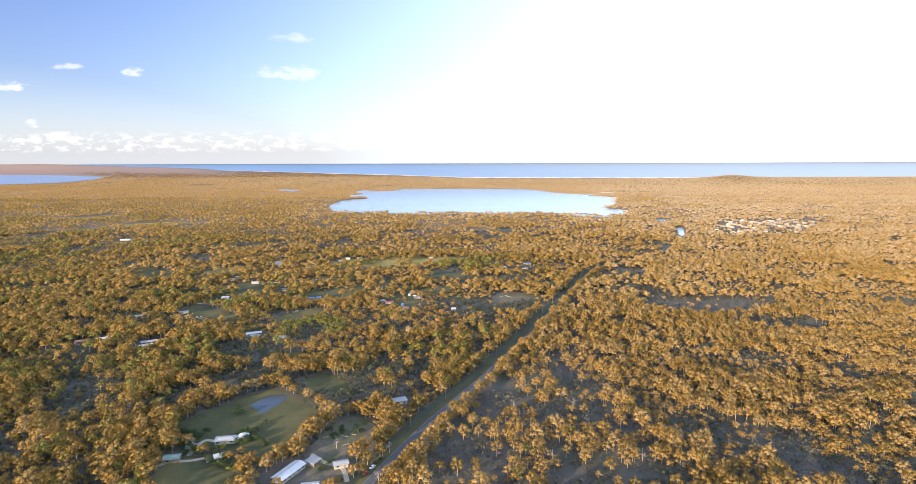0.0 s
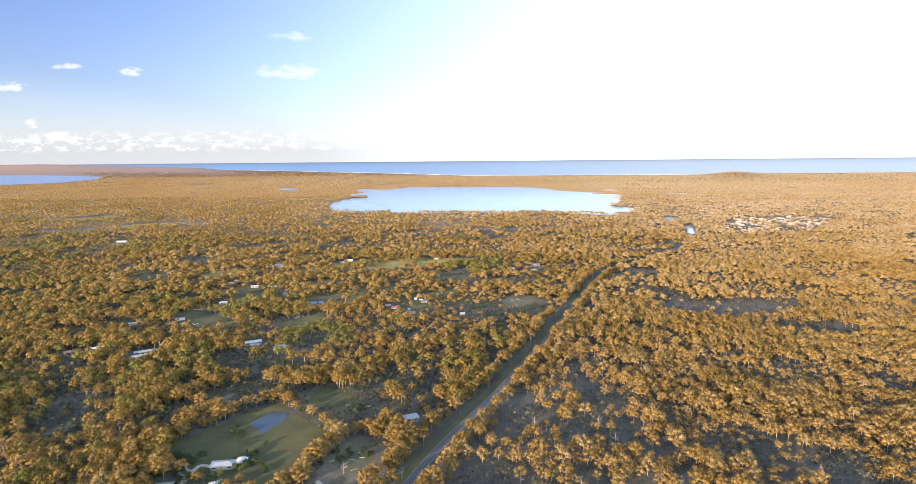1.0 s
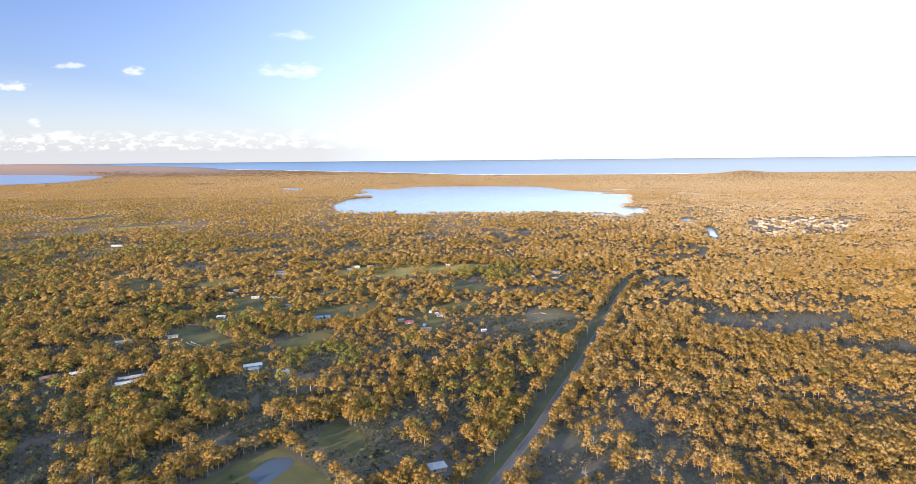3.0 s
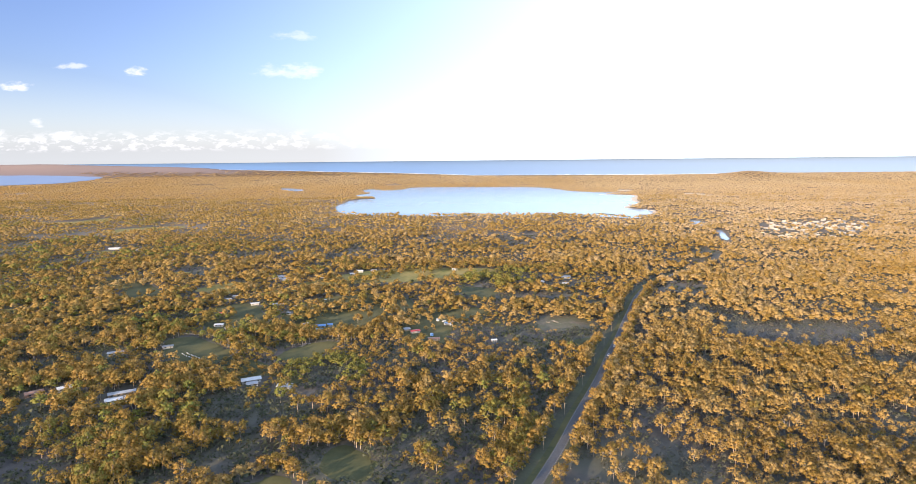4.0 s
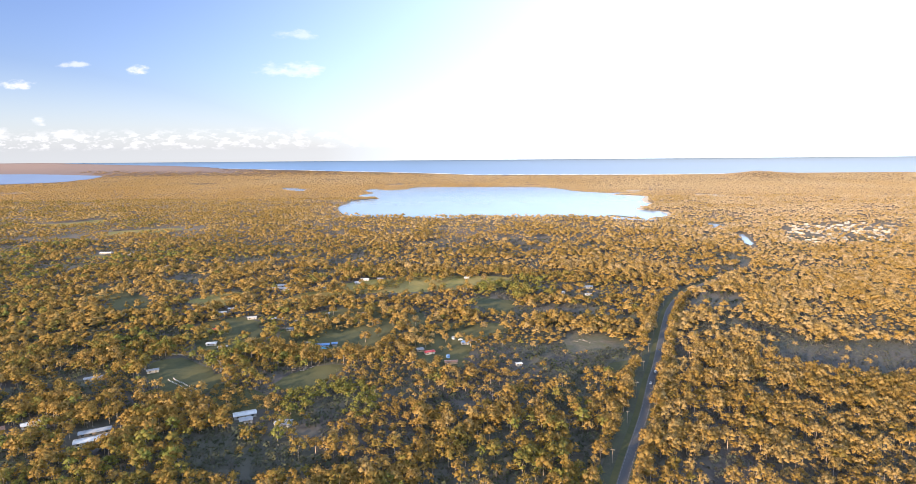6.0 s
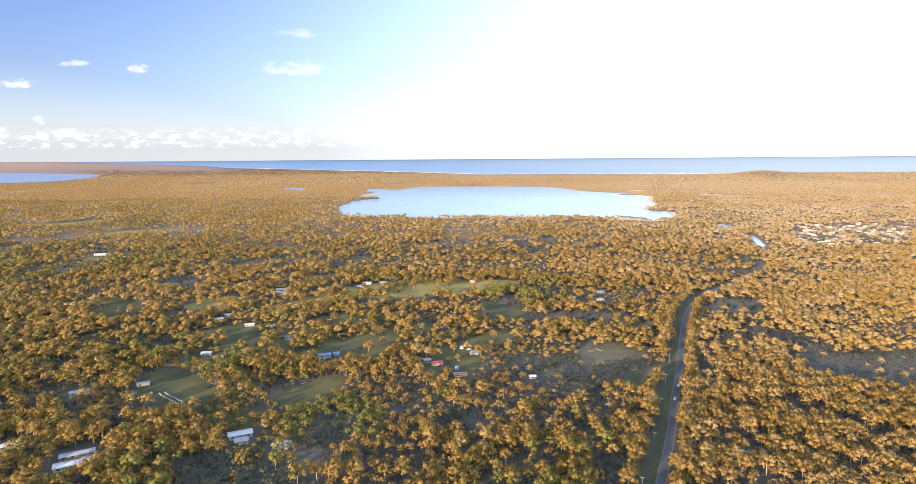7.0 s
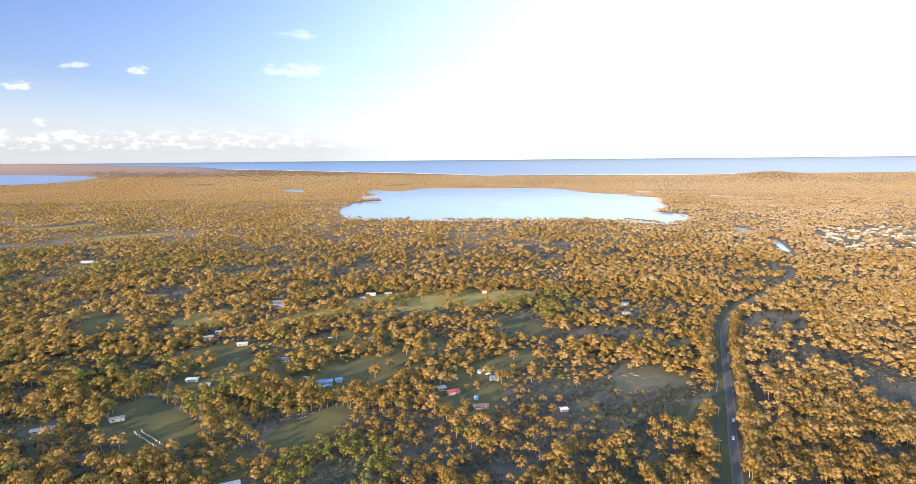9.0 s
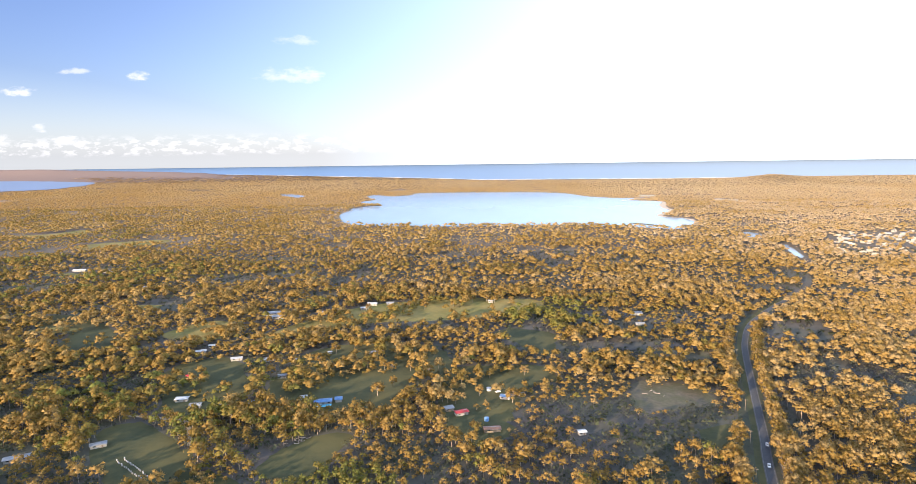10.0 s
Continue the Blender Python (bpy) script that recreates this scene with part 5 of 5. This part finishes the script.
def felled_log(x, y, turn, length, radius):
    holder = new("felled_log")
    bm = bmesh.new()
    bmesh.ops.create_cone(bm, segments=9, radius1=radius, radius2=radius * 0.7, depth=length, cap_ends=True, matrix=pose(0, 0, radius, 0, 90, 0))
    for q in bm.verts:
        q.co.z += 0.06 * math.sin(q.co.x * 2.0)
    part("stem", done("stem", bm, M_DEAD), holder)
    bm = bmesh.new()
    bmesh.ops.create_cone(bm, segments=6, radius1=radius * 0.35, radius2=radius * 0.15, depth=length * 0.25, cap_ends=True, matrix=pose(length * 0.2, 0, radius + length * 0.09, 20, 30, 0))
    part("branch_stub", done("branch_stub", bm, M_DEAD), holder)
    holder.matrix_basis = pose(x, y, 0.08, 0, 0, turn)
    return tagged(holder, "pale felled log lying on the grass", "log", "felled logs")


def logs():
    rng = np.random.default_rng(66)
    for cx, cy, count, reach in ((-197, 705, 7, 7.0), (-186, 708, 4, 6.0), (-76, 388, 6, 11.0), (-62, 372, 4, 9.0), (-118, 742, 4, 6.0), (70, 780, 5, 12.0)):
        for _ in range(count):
            felled_log(cx + rng.uniform(-reach, reach), cy + rng.uniform(-reach, reach) * 0.6, rng.uniform(-40, 60), rng.uniform(2.0, 5.0), rng.uniform(0.16, 0.3))


def caravan(x, y, turn):
    holder = new("caravan")
    bm = bmesh.new()
    outline = [(-2.6, 0.5), (-2.7, 1.3), (-2.2, 2.6), (2.2, 2.6), (2.7, 1.6), (2.6, 0.5)]
    rims = [[bm.verts.new((px, w, pz)) for px, pz in outline] for w in (-1.15, 1.15)]
    bm.faces.new(rims[0]), bm.faces.new(list(reversed(rims[1])))
    for k in range(len(outline)):
        bm.faces.new((rims[0][k], rims[1][k], rims[1][(k + 1) % 6], rims[0][(k + 1) % 6]))
    part("body", done("body", bm, M_WHITE), holder)
    boxed("window", M_GLASS, holder, -1.4, 0.2, -1.18, -1.1, 1.4, 2.0)
    boxed("door", M_WALL, holder, 0.7, 1.4, -1.19, -1.1, 0.6, 2.3)
    for w in (-1, 1):
        bm = bmesh.new()
        bmesh.ops.create_cone(bm, segments=14, radius1=0.36, radius2=0.36, depth=0.2, cap_ends=True, matrix=pose(0, w * 1.05, 0.36, 90))
        part("wheel", done("wheel", bm, M_RUBBER), holder)
    boxed("drawbar", M_STEEL, holder, 2.6, 3.8, -0.08, 0.08, 0.5, 0.6)
    holder.matrix_basis = pose(x, y, 0.1, 0, 0, turn)
    return tagged(holder, "small white caravan parked on the grass", "caravan")


def tank(x, y, radius, mat, label):
    bm = bmesh.new()
    bmesh.ops.create_cone(bm, segments=22, radius1=radius, radius2=radius, depth=2.3, cap_ends=True)
    bmesh.ops.translate(bm, verts=bm.verts, vec=(0, 0, 1.15))
    holder = new("water_tank")
    part("shell", done("shell", bm, mat), holder)
    bm = bmesh.new()
    bmesh.ops.create_cone(bm, segments=22, radius1=radius * 1.03, radius2=0.2, depth=0.5, cap_ends=True)
    bmesh.ops.translate(bm, verts=bm.verts, vec=(0, 0, 2.55))
    part("lid", done("lid", bm, mat), holder)
    holder.matrix_basis = pose(x, y, 0.1)
    return tagged(holder, label, "water tank")


tank(-66, 734, 1.7, M_BLUE, "round blue water tank on the grass")
tank(-62, 789, 1.9, M_WHITE, "round white water tank in a farmyard")
caravan(-37, 778, 20)
car(-55, 785, 30, M_CAR_WHITE, "white utility car parked in a farmyard", 0.12)
DRIVES = [[(-182, 342), (-172, 352), (-160, 354), (-151, 357), (-147, 352)], [(-163, 360), (-163, 372), (-161, 380), (-155, 379)], 
          [(-330, 748), (-300, 742), (-280, 735), (-262, 700)], [(-60, 330), (-66, 345), (-78, 352), (-88, 362)]]
for line in DRIVES:
    ribbon("driveway", line, -1.4, 1.4, 0.19, M_TRACK)
beehives()
logs()
garden()
green_rows()
single_trees()
forest()
